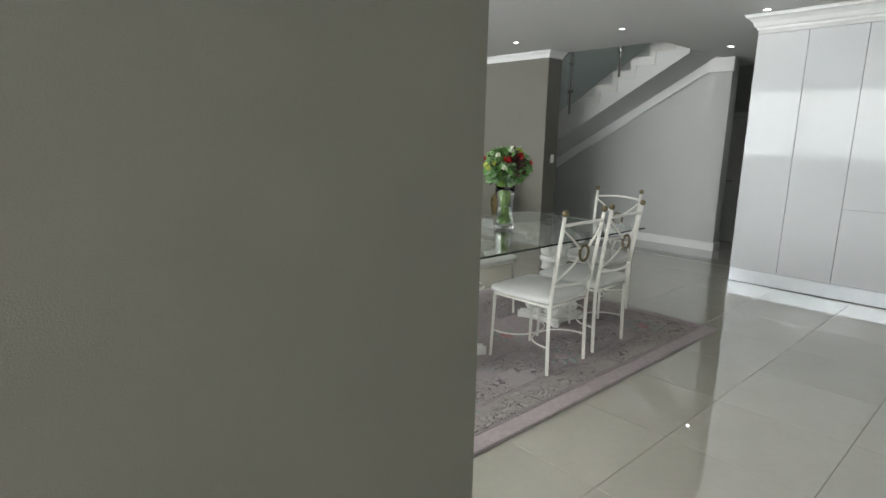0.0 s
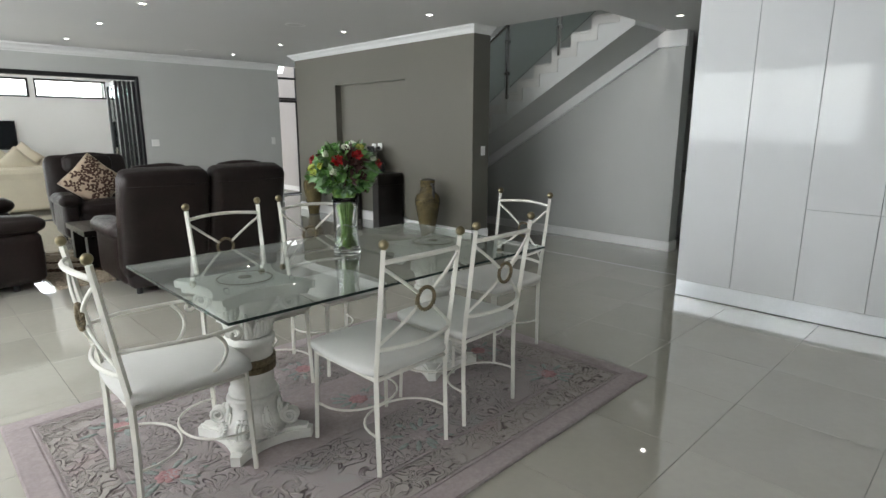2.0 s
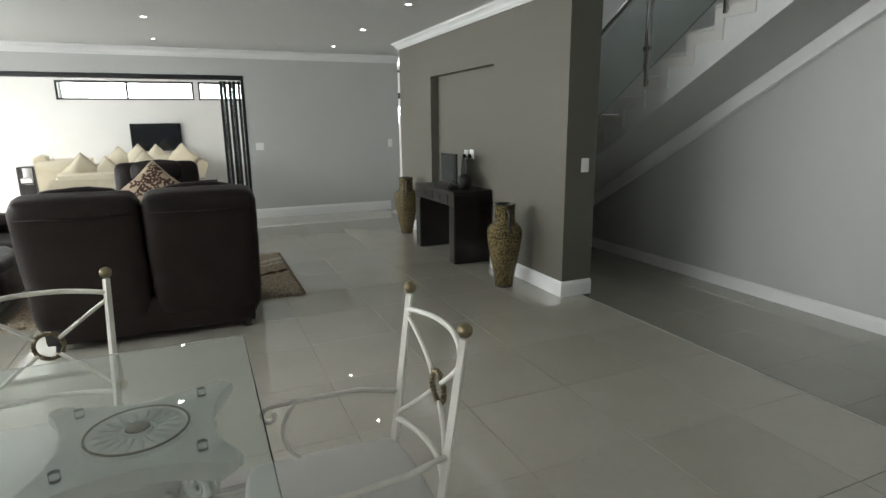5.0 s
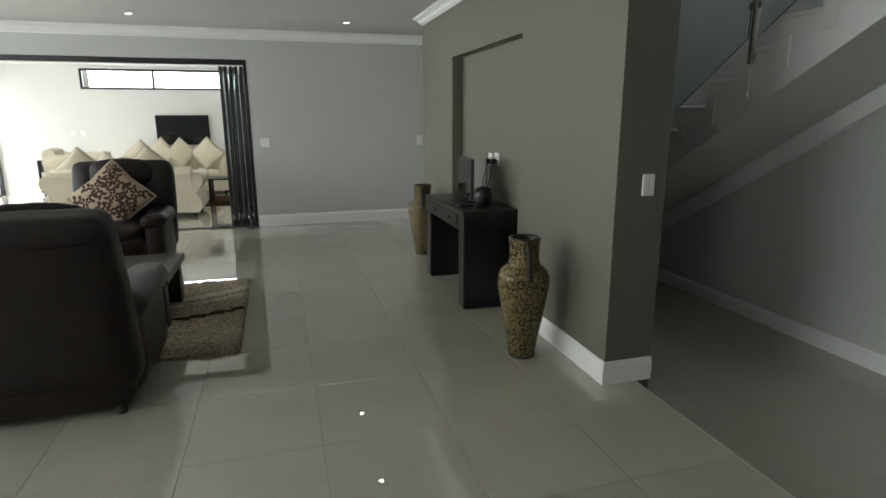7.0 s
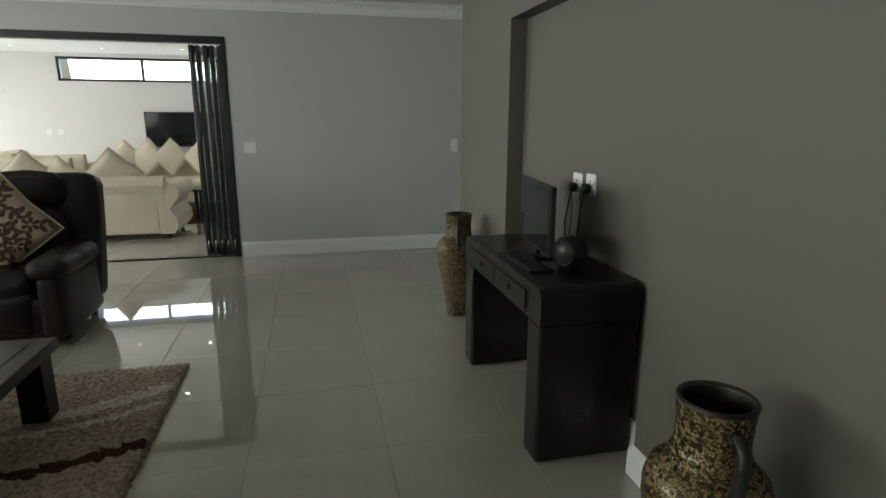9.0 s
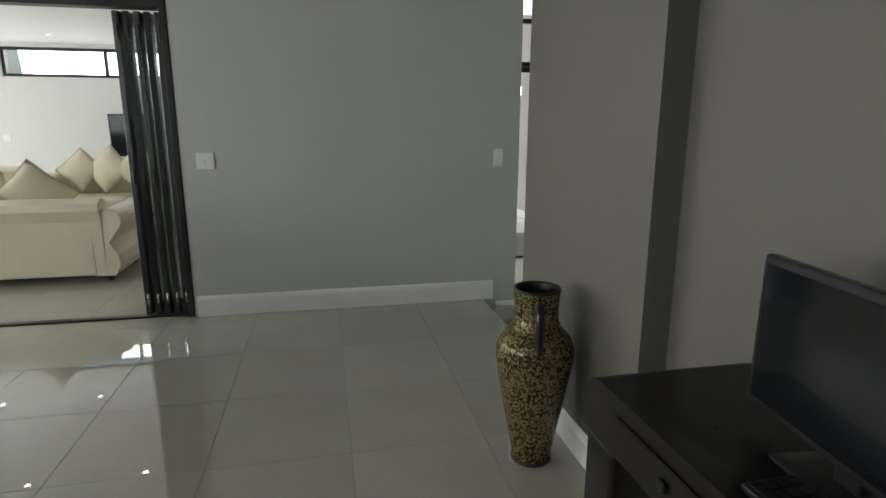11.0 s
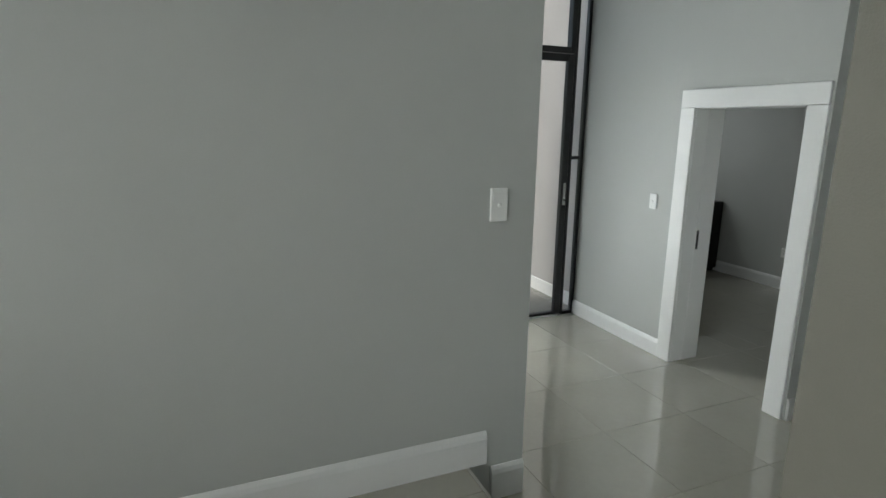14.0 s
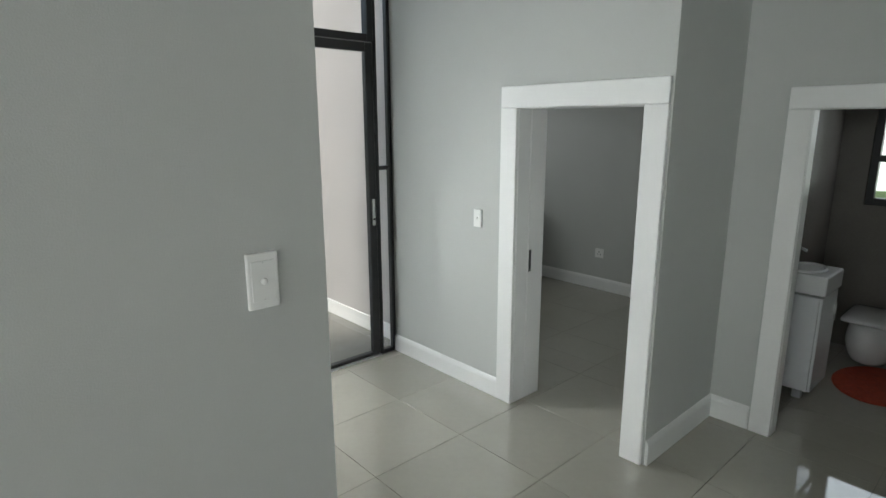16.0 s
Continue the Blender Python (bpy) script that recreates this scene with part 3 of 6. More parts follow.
def fold_stack():
    """Folding glass doors, pushed open into a stack at the wall's end."""
    fr = thing("door_fold_frame", "black aluminium frame of the folding doors", "door frame", kind="structure")
    part("frame_side", box(FOLD1 - 0.045, FOLD1 - 0.002, FARY - 0.01, FARY + 0.12, 0.004, FOLDTOP - 0.004, 0.004, 1), BLACK_ALU, fr)
    part("frame_top", box(FOLD0 + 0.002, FOLD1 - 0.045, FARY - 0.01, FARY + 0.12, FOLDTOP - 0.07, FOLDTOP - 0.003, 0.004, 1), BLACK_ALU, fr)
    part("frame_track", box(FOLD0 + 0.002, FOLD1 - 0.045, FARY + 0.03, FARY + 0.09, 0.0, 0.012), BLACK_ALU, fr)
    first = None
    for k in range(5):
        x = FOLD1 - 0.075 - k * 0.068
        leaf = thing("folding_door_leaf", "narrow black aluminium folding door leaf with clear glass, folded open", "door leaf", (x, FARY + 0.06, 0.016), 90 + (3 if k % 2 else -4) - k * 1.0, "folding doors")
        w, h, t = 0.78, 2.2, 0.042
        for nm, b in (("stile", (0, 0.07, 0, h)), ("stile", (w - 0.07, w, 0, h)), ("rail", (0.07, w - 0.07, 0, 0.09)), ("rail", (0.07, w - 0.07, h - 0.07, h))):
            part(nm, box(b[0], b[1], -t / 2, t / 2, b[2], b[3], 0.004, 1), BLACK_ALU, leaf)
        p = part("pane", box(0.065, w - 0.065, -0.004, 0.004, 0.085, h - 0.065), RAIL_GLASS, leaf)
        p.visible_shadow = False
        for z in (0.12, 1.06, h - 0.14):
            hg = part("hinge", tube([(-0.006, -0.012, z - 0.05), (-0.006, -0.012, z + 0.05)], 0.011, 10), STEEL if z < 0.5 else BLACK_ALU, leaf, smooth=True)
        for z in (0.06, 0.1):
            part("screw", lathe([(0.006, 0), (0.006, 0.003), (0, 0.004)], 10), STEEL, leaf).matrix_basis = pose(0.035, -t / 2, z, 90)


fold_stack()


def door_casing(name, axis, at, out, a0, a1, z1, w=0.11, deep=0.165):
    """A white architrave and lining round an opening in a wall; out: the way the casing faces."""
    ob = thing(name, "white painted door casing around an open doorway", "door frame", kind="structure")

    def bx(nm, u0, u1, d0, d1, w0, w1):
        d0, d1 = min(d0, d1), max(d0, d1)
        part(nm, box(d0, d1, u0, u1, w0, w1, 0.006, 2) if axis == "x" else box(u0, u1, d0, d1, w0, w1, 0.006, 2), PAINT_WHITE, ob)
    for u0, u1 in ((a0 - w, a0 + 0.012), (a1 - 0.012, a1 + w)):
        bx("architrave", u0, u1, at + out * 0.024, at + out * 0.001, LOW, z1 - 0.012)
    bx("architrave", a0 - w, a1 + w, at + out * 0.024, at + out * 0.001, z1 - 0.0115, z1 + w)
    e = at - out * deep
    bx("lining", a0 - 0.001, a0 + 0.014, at, e, LOW, z1 - 0.001)
    bx("lining", a1 - 0.014, a1 + 0.001, at, e, LOW, z1 - 0.001)
    bx("lining", a0 + 0.014, a1 - 0.014, at, e, z1 - 0.015, z1 + 0.001)
    return ob


door_casing("door_frame_study", "x", HX, -1, D0, D1, DTOP, 0.11, 0.265)
door_casing("door_frame_bathroom", "x", 10.17, -1, B0, B1, DTOP - 0.02, 0.1, 0.095)


def pocket_door():
    ob = thing("sliding_pocket_door", "white flush pocket door slid mostly into the wall", "door")
    leaf = part("leaf", box(HX + 0.11, HX + 0.15, D1 - 0.019, D1 - 0.0145, LOW + 0.008, DTOP - 0.017, 0.001, 1), PAINT_WHITE, ob)
    pl = part("pull_plate", box(HX + 0.115, HX + 0.137, D1 - 0.0225, D1 - 0.0192, 0.66, 0.8, 0.001, 1), STEEL, ob, "flush steel pull")
    part("recess", box(HX + 0.12, HX + 0.132, D1 - 0.024, D1 - 0.0226, 0.675, 0.785), PLASTIC_BLACK, pl)


pocket_door()


def passage_door():
    fr = thing("door_passage", "white panelled door with lever handle at the passage end", "door", kind="structure")
    x = 10.29
    part("leaf", box(x - 0.03, x, 3.0, 3.84, LOW + 0.01, 1.86, 0.004, 1), PAINT_WHITE, fr)
    for y0, y1 in ((2.91, 2.99), (3.85, 3.95)):
        part("architrave", box(x - 0.02, x, y0, y1, LOW, 1.87, 0.004, 1), PAINT_WHITE, fr)
    part("architrave", box(x - 0.02, x, 2.91, 3.95, 1.8705, 1.95, 0.004, 1), PAINT_WHITE, fr)
    part("door_handle", tube([(x - 0.03, 3.76, 0.83), (x - 0.075, 3.76, 0.83), (x - 0.08, 3.64, 0.83)], 0.009, 10), STEEL, fr, "steel lever handle", True)


passage_door()


# ---- switches, sockets, ceiling lights ----
def switch(name, label, at, turn, w, h, category="switch", socket=False):
    ob = thing(name, label, category, at, turn)
    part("plate", box(-w / 2, w / 2, -0.012, 0, -h / 2, h / 2, 0.004, 2), PLASTIC_WHITE, ob)
    if socket:
        for dx in (-0.018, 0.018):
            part("pin_hole", lathe([(0.005, 0), (0.005, 0.001), (0, 0.001)], 10), PLASTIC_BLACK, ob).matrix_basis = pose(dx, -0.012, -0.012, 90)
        part("pin_hole", lathe([(0.006, 0), (0.006, 0.001), (0, 0.001)], 10), PLASTIC_BLACK, ob).matrix_basis = pose(0, -0.012, 0.016, 90)
    else:
        part("surround", box(-w * 0.38, w * 0.38, -0.0135, -0.012, -h * 0.36, h * 0.36, 0.001, 1), PLASTIC_WHITE, ob)
        part("button", lathe([(0.0085, 0), (0.0085, 0.004), (0.006, 0.0065), (0, 0.007)], 18), PLASTIC_WHITE, ob, smooth=True).matrix_basis = pose(0, -0.0134, 0, 90)
        for dz in (-h * 0.33, h * 0.33):
            part("screw", lathe([(0.003, 0), (0.003, 0.0012), (0, 0.0016)], 8), STEEL, ob).matrix_basis = pose(0, -0.012, dz, 90)
    return ob


switch("light_switch", "white single light switch on the feature wall's end", (7.245, OY0, 1.165), 0, 0.075, 0.12)
switch("blank_plate", "square white cover plate on the grey wall", (5.13, FARY, 1.19), 0, 0.125, 0.12, "wall plate")
switch("light_switch", "white single light switch at the grey wall's end", (7.372, FARY, 1.195), 0, 0.08, 0.14)
switch("light_switch", "white light switch beside the study doorway", (HX, 12.11, 0.975), -90, 0.07, 0.115)
switch("wall_socket", "white plug socket low on the study wall", (12.03, 12.86, 0.2), -90, 0.1, 0.1, "socket", True)
for x in (1.5, 1.68):
    switch("light_switch", "small white switch on the sunroom wall", (x - 0.28, WY, 1.24), 0, 0.1, 0.1)
switch("wall_socket", "white plug socket on the recess wall with plugs in it", (OX + 0.11, 7.15, 1.17), -90, 0.1, 0.11, "socket", True)
switch("wall_socket", "white plug socket on the recess wall with plugs in it", (OX + 0.11, 7.3, 1.16), -90, 0.1, 0.11, "socket", True)


def downlight():
    ob = thing("downlight", "small recessed ceiling downlight, lit, in a white ring", "ceiling light", group="ceiling downlights")
    part("ring", lathe([(0.027, -0.0005), (0.046, -0.0005), (0.046, -0.004), (0.038, -0.007), (0.028, -0.004)], 24, cap=False), PAINT_WHITE, ob, smooth=True)
    part("bulb", lathe([(0, -0.003), (0.027, -0.003), (0.027, 0.0), (0, 0.0)], 20), LAMP_GLOW, ob, "glowing lamp face")
    return ob


LIGHT = downlight()
LIGHT.matrix_basis = pose(6.24, 5.06, TOP - 0.001)
for x, y in ((6.23, 6.69), (6.22, 8.32), (6.22, 9.95), (3.79, 8.26), (3.79, 9.94), (3.8, 6.7), (3.79, 4.95), (1.4, 4.95), (1.4, 6.6), (1.4, 8.26), (1.4, 9.94), (6.3, 3.56), (3.79, 3.43), (8.24, 3.12), (6.34, 2.08), (4.3, -0.4)):
    copy_thing(LIGHT, pose(x, y, TOP - 0.001))
for x, y in ((2.5, 15.2), (3.75, 15.05), (2.5, 13.0), (3.75, 13.0), (1.2, 15.2)):
    copy_thing(LIGHT, pose(x, y, 2.599))


def ceiling_speaker(at):
    ob = thing("ceiling_speaker", "flush round white ceiling speaker with fine grille", "speaker", at, group="ceiling speakers")
    part("frame", lathe([(0.105, -0.0005), (0.125, -0.0005), (0.125, -0.004), (0.12, -0.006), (0.106, -0.005)], 36, cap=False), PAINT_WHITE, ob, smooth=True)
    part("grille", lathe([(0.0, -0.004), (0.105, -0.004), (0.105, -0.001), (0.0, -0.001)], 36), CEILING, ob)


ceiling_speaker((5.51, 6.66, TOP - 0.001))
ceiling_speaker((5.53, 9.9, TOP - 0.001))


# ---- tall kitchen cabinets ----
def cabinets():
    ys = [2.215, 1.765, 1.30, 0.85, 0.40, -0.05, -0.50, -0.95, -1.4, -1.85]
    top, plinth, x, back = 2.5, 0.145, 6.56, 7.215
    for i, (a, b) in enumerate(zip(ys, ys[1:])):
        ob = thing("tall_cabinet", "tall handleless kitchen cabinet in glossy white lacquer", "cabinet", group="tall kitchen cabinets")
        part("body", box(x + 0.024, back, b + 0.001, a - 0.001, plinth, top), GLOSS_WHITE, ob)
        splits = [(plinth + 0.003, top - 0.003)] if i < 2 else [(plinth + 0.003, 0.858), (0.864, top - 0.003)]
        for z0, z1 in splits:
            part("door", box(x, x + 0.022, b + 0.002, a - 0.002, z0, z1, 0.0015, 1), GLOSS_WHITE, ob)
        part("plinth", box(x + 0.012, x + 0.03, b, a, 0.007, plinth - 0.002), ALU, ob, "brushed aluminium plinth")
        # Black strip puts the shaded gap below the plinth into the colour.
        part("plinth_gap_strip", box(x + 0.016, x + 0.03, b, a, 0, 0.0065), PLASTIC_BLACK, ob, "thin black strip drawn as the dark gap under the plinth")
    bm = box(x + 0.002, back, ys[-1], ys[0] - 0.001, top + 0.001, TOP - 0.002)
    structure("bulkhead", bm, CEILING, "white bulkhead above the tall cabinets", "bulkhead")
    cornice("trim_cornice_cabinet", [(x + 0.002, ys[-1]), (x + 0.002, ys[0] - 0.001), (back, ys[0] - 0.001)], TOP - 0.003, 0.14, 0.11)


cabinets()

# ---- materials of the furniture ----
CREAM_METAL = surface("cream_painted_iron", (0.74, 0.72, 0.66), 0.4, var=0.05, scale=14, fine=120)
BRASS = surface("aged_brass", (0.25, 0.21, 0.13), 0.4, metal=1.0, var=0.2, scale=30)
BRONZE = surface("dull_bronze", (0.2, 0.16, 0.1), 0.45, metal=0.8, var=0.35, scale=60, bump=0.4, bump_scale=90)
SEAT_CLOTH = surface("off_white_seat_cloth", (0.64, 0.63, 0.605), 0.75, var=0.03, scale=6, bump=0.15, bump_scale=500)
PLASTER = surface("white_moulded_plaster", (0.78, 0.77, 0.73), 0.55, var=0.07, scale=9, fine=70, bump=0.45, bump_scale=40)
LEATHER = surface("dark_brown_leather", (0.0135, 0.0082, 0.0075), 0.36, var=0.3, scale=5, fine=40, bump=0.25, bump_scale=160, rough_var=0.12, spec=0.28)
CREAM_LEATHER = surface("cream_leather", (0.62, 0.56, 0.43), 0.45, var=0.06, scale=4, bump=0.12, bump_scale=120)
DARK_WOOD = surface("black_brown_wood", (0.01, 0.0075, 0.007), 0.3, var=0.3, scale=6, fine=60, bump=0.06, bump_scale=120, rough_var=0.08, spec=0.35)
TABLE_GLASS = glass("table_glass", (0.88, 0.95, 0.92), 1.5)
TABLE_EDGE = surface("dark_glass_edge", (0.02, 0.035, 0.03), 0.1, var=0.1)
CLEAR_GLASS = glass("clear_glass", (0.97, 0.98, 0.97), 1.45)
WATER = glass("water", (0.9, 0.95, 0.88), 1.33)
STEM = surface("green_stems", (0.2, 0.36, 0.07), 0.5, var=0.35, scale=30)
LEAF = surface("green_leaves", (0.12, 0.27, 0.07), 0.45, var=0.5, scale=16, fine=90)
LEAF_PALE = surface("grey_green_leaves", (0.22, 0.34, 0.19), 0.5, var=0.35, scale=16)
LEAF_DARK = surface("dark_red_leaves", (0.06, 0.022, 0.018), 0.5, var=0.4, scale=18)
RED = surface("red_petals", (0.42, 0.012, 0.015), 0.5, var=0.3, scale=30)
LIME = surface("lime_petals", (0.45, 0.5, 0.1), 0.5, var=0.2, scale=30)
WHITE_PETAL = surface("white_petals", (0.7, 0.74, 0.62), 0.5, var=0.15, scale=30)
VASE_DARK = surface("dark_glazed_clay", (0.018, 0.015, 0.011), 0.3, var=0.3, scale=20)
CUSHION_PIPING = surface("beige_piping", (0.5, 0.43, 0.33), 0.8, var=0.1)
RED_MAT = surface("orange_red_bath_mat", (0.42, 0.06, 0.025), 0.95, var=0.25, scale=30, bump=0.8, bump_scale=220)
CERAMIC = surface("white_ceramic", (0.72, 0.72, 0.72), 0.12, var=0.02)
PAPER = surface("pale_paper", (0.7, 0.7, 0.68), 0.7, var=0.1)


def nodes_of(name):
    m = bpy.data.materials.new(name)
    m.use_nodes = True
    return m, m.node_tree.nodes, m.node_tree.links, m.node_tree.nodes["Principled BSDF"]


def mosaic_material():
    """Crackled gold and black mosaic glaze."""
    m, n, l, b = nodes_of("gold_black_mosaic")
    co = n.new("ShaderNodeTexCoord")
    v = n.new("ShaderNodeTexVoronoi")
    v.inputs["Scale"].default_value = 105
    w = n.new("ShaderNodeTexVoronoi")
    w.feature = "DISTANCE_TO_EDGE"
    w.inputs["Scale"].default_value = 105
    big = n.new("ShaderNodeTexNoise")
    big.inputs["Scale"].default_value = 7
    for t in (v, w, big):
        l.new(co.outputs["Object"], t.inputs["Vector"])
    hue = n.new("ShaderNodeSeparateColor")
    l.new(v.outputs["Color"], hue.inputs[0])
    add = n.new("ShaderNodeMath")
    add.operation = "MULTIPLY_ADD"
    l.new(big.outputs["Fac"], add.inputs[0])
    add.inputs[1].default_value = 0.7
    l.new(hue.outputs[0], add.inputs[2])
    ramp = n.new("ShaderNodeValToRGB")
    cr = ramp.color_ramp
    cr.elements[0].position, cr.elements[0].color = 0.4, (0.03, 0.023, 0.011, 1)
    cr.elements[1].position, cr.elements[1].color = 1.15 / 1.2, (0.25, 0.19, 0.075, 1)
    e = cr.elements.new(0.75)
    e.color = (0.115, 0.086, 0.033, 1)
    l.new(add.outputs[0], ramp.inputs[0])
    edge = n.new("ShaderNodeMath")
    edge.operation = "GREATER_THAN"
    edge.inputs[1].default_value = 0.05
    l.new(w.outputs["Distance"], edge.inputs[0])
    mix = n.new("ShaderNodeMix")
    mix.data_type = "RGBA"
    l.new(edge.outputs[0], mix.inputs["Factor"])
    mix.inputs["A"].default_value = (0.016, 0.013, 0.009, 1)
    l.new(ramp.outputs[0], mix.inputs["B"])
    l.new(mix.outputs["Result"], b.inputs["Base Color"])
    b.inputs["Roughness"].default_value = 0.2
    b.inputs["Metallic"].default_value = 0.25
    bp = n.new("ShaderNodeBump")
    bp.inputs["Strength"].default_value, bp.inputs["Distance"].default_value = 0.5, 0.004
    l.new(edge.outputs[0], bp.inputs["Height"])
    l.new(bp.outputs[0], b.inputs["Normal"])
    return m


MOSAIC = mosaic_material()


def rug_pile(name, base, pale, cut_shade, tint):
    """Carved wool: mauve pile with swirling cut lines, their relief shade painted in, and faded tinted sprays."""
    m, n, l, b = nodes_of(name)
    co = n.new("ShaderNodeTexCoord")
    warp = n.new("ShaderNodeTexNoise")
    warp.inputs["Scale"].default_value, warp.inputs["Detail"].default_value = 4.5, 2
    l.new(co.outputs["Object"], warp.inputs["Vector"])
    sc = n.new("ShaderNodeVectorMath")
    sc.operation = "MULTIPLY_ADD"
    l.new(warp.outputs["Color"], sc.inputs[0])
    sc.inputs[1].default_value = (0.35, 0.35, 0)
    l.new(co.outputs["Object"], sc.inputs[2])
    swirl = n.new("ShaderNodeTexNoise")
    swirl.inputs["Scale"].default_value, swirl.inputs["Detail"].default_value = 17, 0.6
    l.new(sc.outputs[0], swirl.inputs["Vector"])
    fr = n.new("ShaderNodeMath")
    fr.operation = "MULTIPLY"
    fr.inputs[1].default_value = 7
    l.new(swirl.outputs["Fac"], fr.inputs[0])
    pp = n.new("ShaderNodeMath")
    pp.operation = "PINGPONG"
    pp.inputs[1].default_value = 0.5
    l.new(fr.outputs[0], pp.inputs[0])
    line = n.new("ShaderNodeMapRange")
    line.inputs["From Min"].default_value, line.inputs["From Max"].default_value = 0.0, 0.16
    l.new(pp.outputs[0], line.inputs["Value"])
    spray = n.new("ShaderNodeTexNoise")
    spray.inputs["Scale"].default_value, spray.inputs["Detail"].default_value = 2.6, 2
    l.new(co.outputs["Object"], spray.inputs["Vector"])
    where = n.new("ShaderNodeMapRange")
    where.inputs["From Min"].default_value, where.inputs["From Max"].default_value = 0.37, 0.47
    l.new(spray.outputs["Fac"], where.inputs["Value"])
    inv = n.new("ShaderNodeMath")
    inv.operation = "SUBTRACT"
    inv.inputs[0].default_value = 1
    l.new(line.outputs[0], inv.inputs[1])
    cutf = n.new("ShaderNodeMath")
    cutf.operation = "MULTIPLY"
    l.new(inv.outputs[0], cutf.inputs[0])
    l.new(where.outputs[0], cutf.inputs[1])
    body = n.new("ShaderNodeMix")
    body.data_type = "RGBA"
    body.inputs["A"].default_value, body.inputs["B"].default_value = (*base, 1), (*pale, 1)
    l.new(spray.outputs["Fac"], body.inputs["Factor"])
    hue = n.new("ShaderNodeTexNoise")
    hue.inputs["Scale"].default_value = 3.1
    l.new(sc.outputs[0], hue.inputs["Vector"])
    hr = n.new("ShaderNodeMapRange")
    hr.inputs["From Min"].default_value, hr.inputs["From Max"].default_value, hr.inputs["To Max"].default_value = 0.6, 0.72, 0.7
    l.new(hue.outputs["Fac"], hr.inputs["Value"])
    tm = n.new("ShaderNodeMix")
    tm.data_type = "RGBA"
    l.new(hr.outputs[0], tm.inputs["Factor"])
    l.new(body.outputs["Result"], tm.inputs["A"])
    tm.inputs["B"].default_value = (*tint, 1)
    # Relief shading of the cut lines, mixed in as a darker colour.
    im = n.new("ShaderNodeMix")
    im.data_type = "RGBA"
    sc2 = n.new("ShaderNodeMath")
    sc2.operation = "MULTIPLY"
    sc2.inputs[1].default_value = 0.9
    l.new(cutf.outputs[0], sc2.inputs[0])
    l.new(sc2.outputs[0], im.inputs["Factor"])
    l.new(tm.outputs["Result"], im.inputs["A"])
    im.inputs["B"].default_value = (*cut_shade, 1)
    grain = n.new("ShaderNodeTexNoise")
    grain.inputs["Scale"].default_value, grain.inputs["Detail"].default_value = 300, 2
    l.new(co.outputs["Object"], grain.inputs["Vector"])
    gm = n.new("ShaderNodeMix")
    gm.data_type, gm.blend_type = "RGBA", "MULTIPLY"
    gm.inputs["Factor"].default_value = 0.2
    l.new(im.outputs["Result"], gm.inputs["A"])
    l.new(grain.outputs["Color"], gm.inputs["B"])
    l.new(gm.outputs["Result"], b.inputs["Base Color"])
    b.inputs["Roughness"].default_value = 0.95
    b.inputs["Specular IOR Level"].default_value = 0.1
    hsum = n.new("ShaderNodeMath")
    hsum.operation = "MULTIPLY_ADD"
    l.new(cutf.outputs[0], hsum.inputs[0])
    hsum.inputs[1].default_value = -1.0
    gs = n.new("ShaderNodeMath")
    gs.operation = "MULTIPLY"
    gs.inputs[1].default_value = 0.25
    l.new(grain.outputs["Fac"], gs.inputs[0])
    l.new(gs.outputs[0], hsum.inputs[2])
    bp = n.new("ShaderNodeBump")
    bp.inputs["Strength"].default_value, bp.inputs["Distance"].default_value = 1.0, 0.014
    l.new(hsum.outputs[0], bp.inputs["Height"])
    l.new(bp.outputs[0], b.inputs["Normal"])
    return m


RUG = rug_pile("mauve_carved_wool", (0.39, 0.34, 0.34), (0.47, 0.425, 0.41), (0.16, 0.13, 0.135), (0.4, 0.41, 0.4))
RUG_BAND = rug_pile("beige_carved_wool", (0.42, 0.37, 0.355), (0.49, 0.45, 0.42), (0.17, 0.14, 0.135), (0.45, 0.36, 0.36))
RUG_ROSE = surface("faded_rose_wool", (0.42, 0.25, 0.25), 0.95, var=0.25, scale=40, bump=0.4, bump_scale=300, spec=0.1)
RUG_SAGE = surface("faded_sage_wool", (0.31, 0.345, 0.325), 0.95, var=0.2, scale=40, bump=0.4, bump_scale=300, spec=0.1)
RUG_MAUVE = surface("mauve_wool", (0.39, 0.335, 0.335), 0.95, var=0.12, scale=30, bump=0.4, bump_scale=300, spec=0.1)


CUSHION_CLOTH = surface("beige_cushion_cloth", (0.4, 0.31, 0.225), 0.85, var=0.1, scale=9, fine=200, bump=0.2, bump_scale=350)
PRINT_BROWN = surface("brown_flock_print", (0.055, 0.025, 0.016), 0.9, var=0.3, scale=30)


def shag_material(name, color, dark):
    m, n, l, b = nodes_of(name)
    co = n.new("ShaderNodeTexCoord")
    v = n.new("ShaderNodeTexNoise")
    v.inputs["Scale"].default_value, v.inputs["Detail"].default_value = 45, 4
    l.new(co.outputs["Object"], v.inputs["Vector"])
    ramp = n.new("ShaderNodeValToRGB")
    ramp.color_ramp.elements[0].position, ramp.color_ramp.elements[0].color = 0.35, (*dark, 1)
    ramp.color_ramp.elements[1].position, ramp.color_ramp.elements[1].color = 0.62, (*color, 1)
    l.new(v.outputs["Fac"], ramp.inputs[0])
    l.new(ramp.outputs[0], b.inputs["Base Color"])
    b.inputs["Roughness"].default_value = 1
    b.inputs["Specular IOR Level"].default_value = 0.05
    bp = n.new("ShaderNodeBump")
    bp.inputs["Strength"].default_value, bp.inputs["Distance"].default_value = 1.0, 0.02
    l.new(v.outputs["Fac"], bp.inputs["Height"])
    l.new(bp.outputs[0], b.inputs["Normal"])
    return m


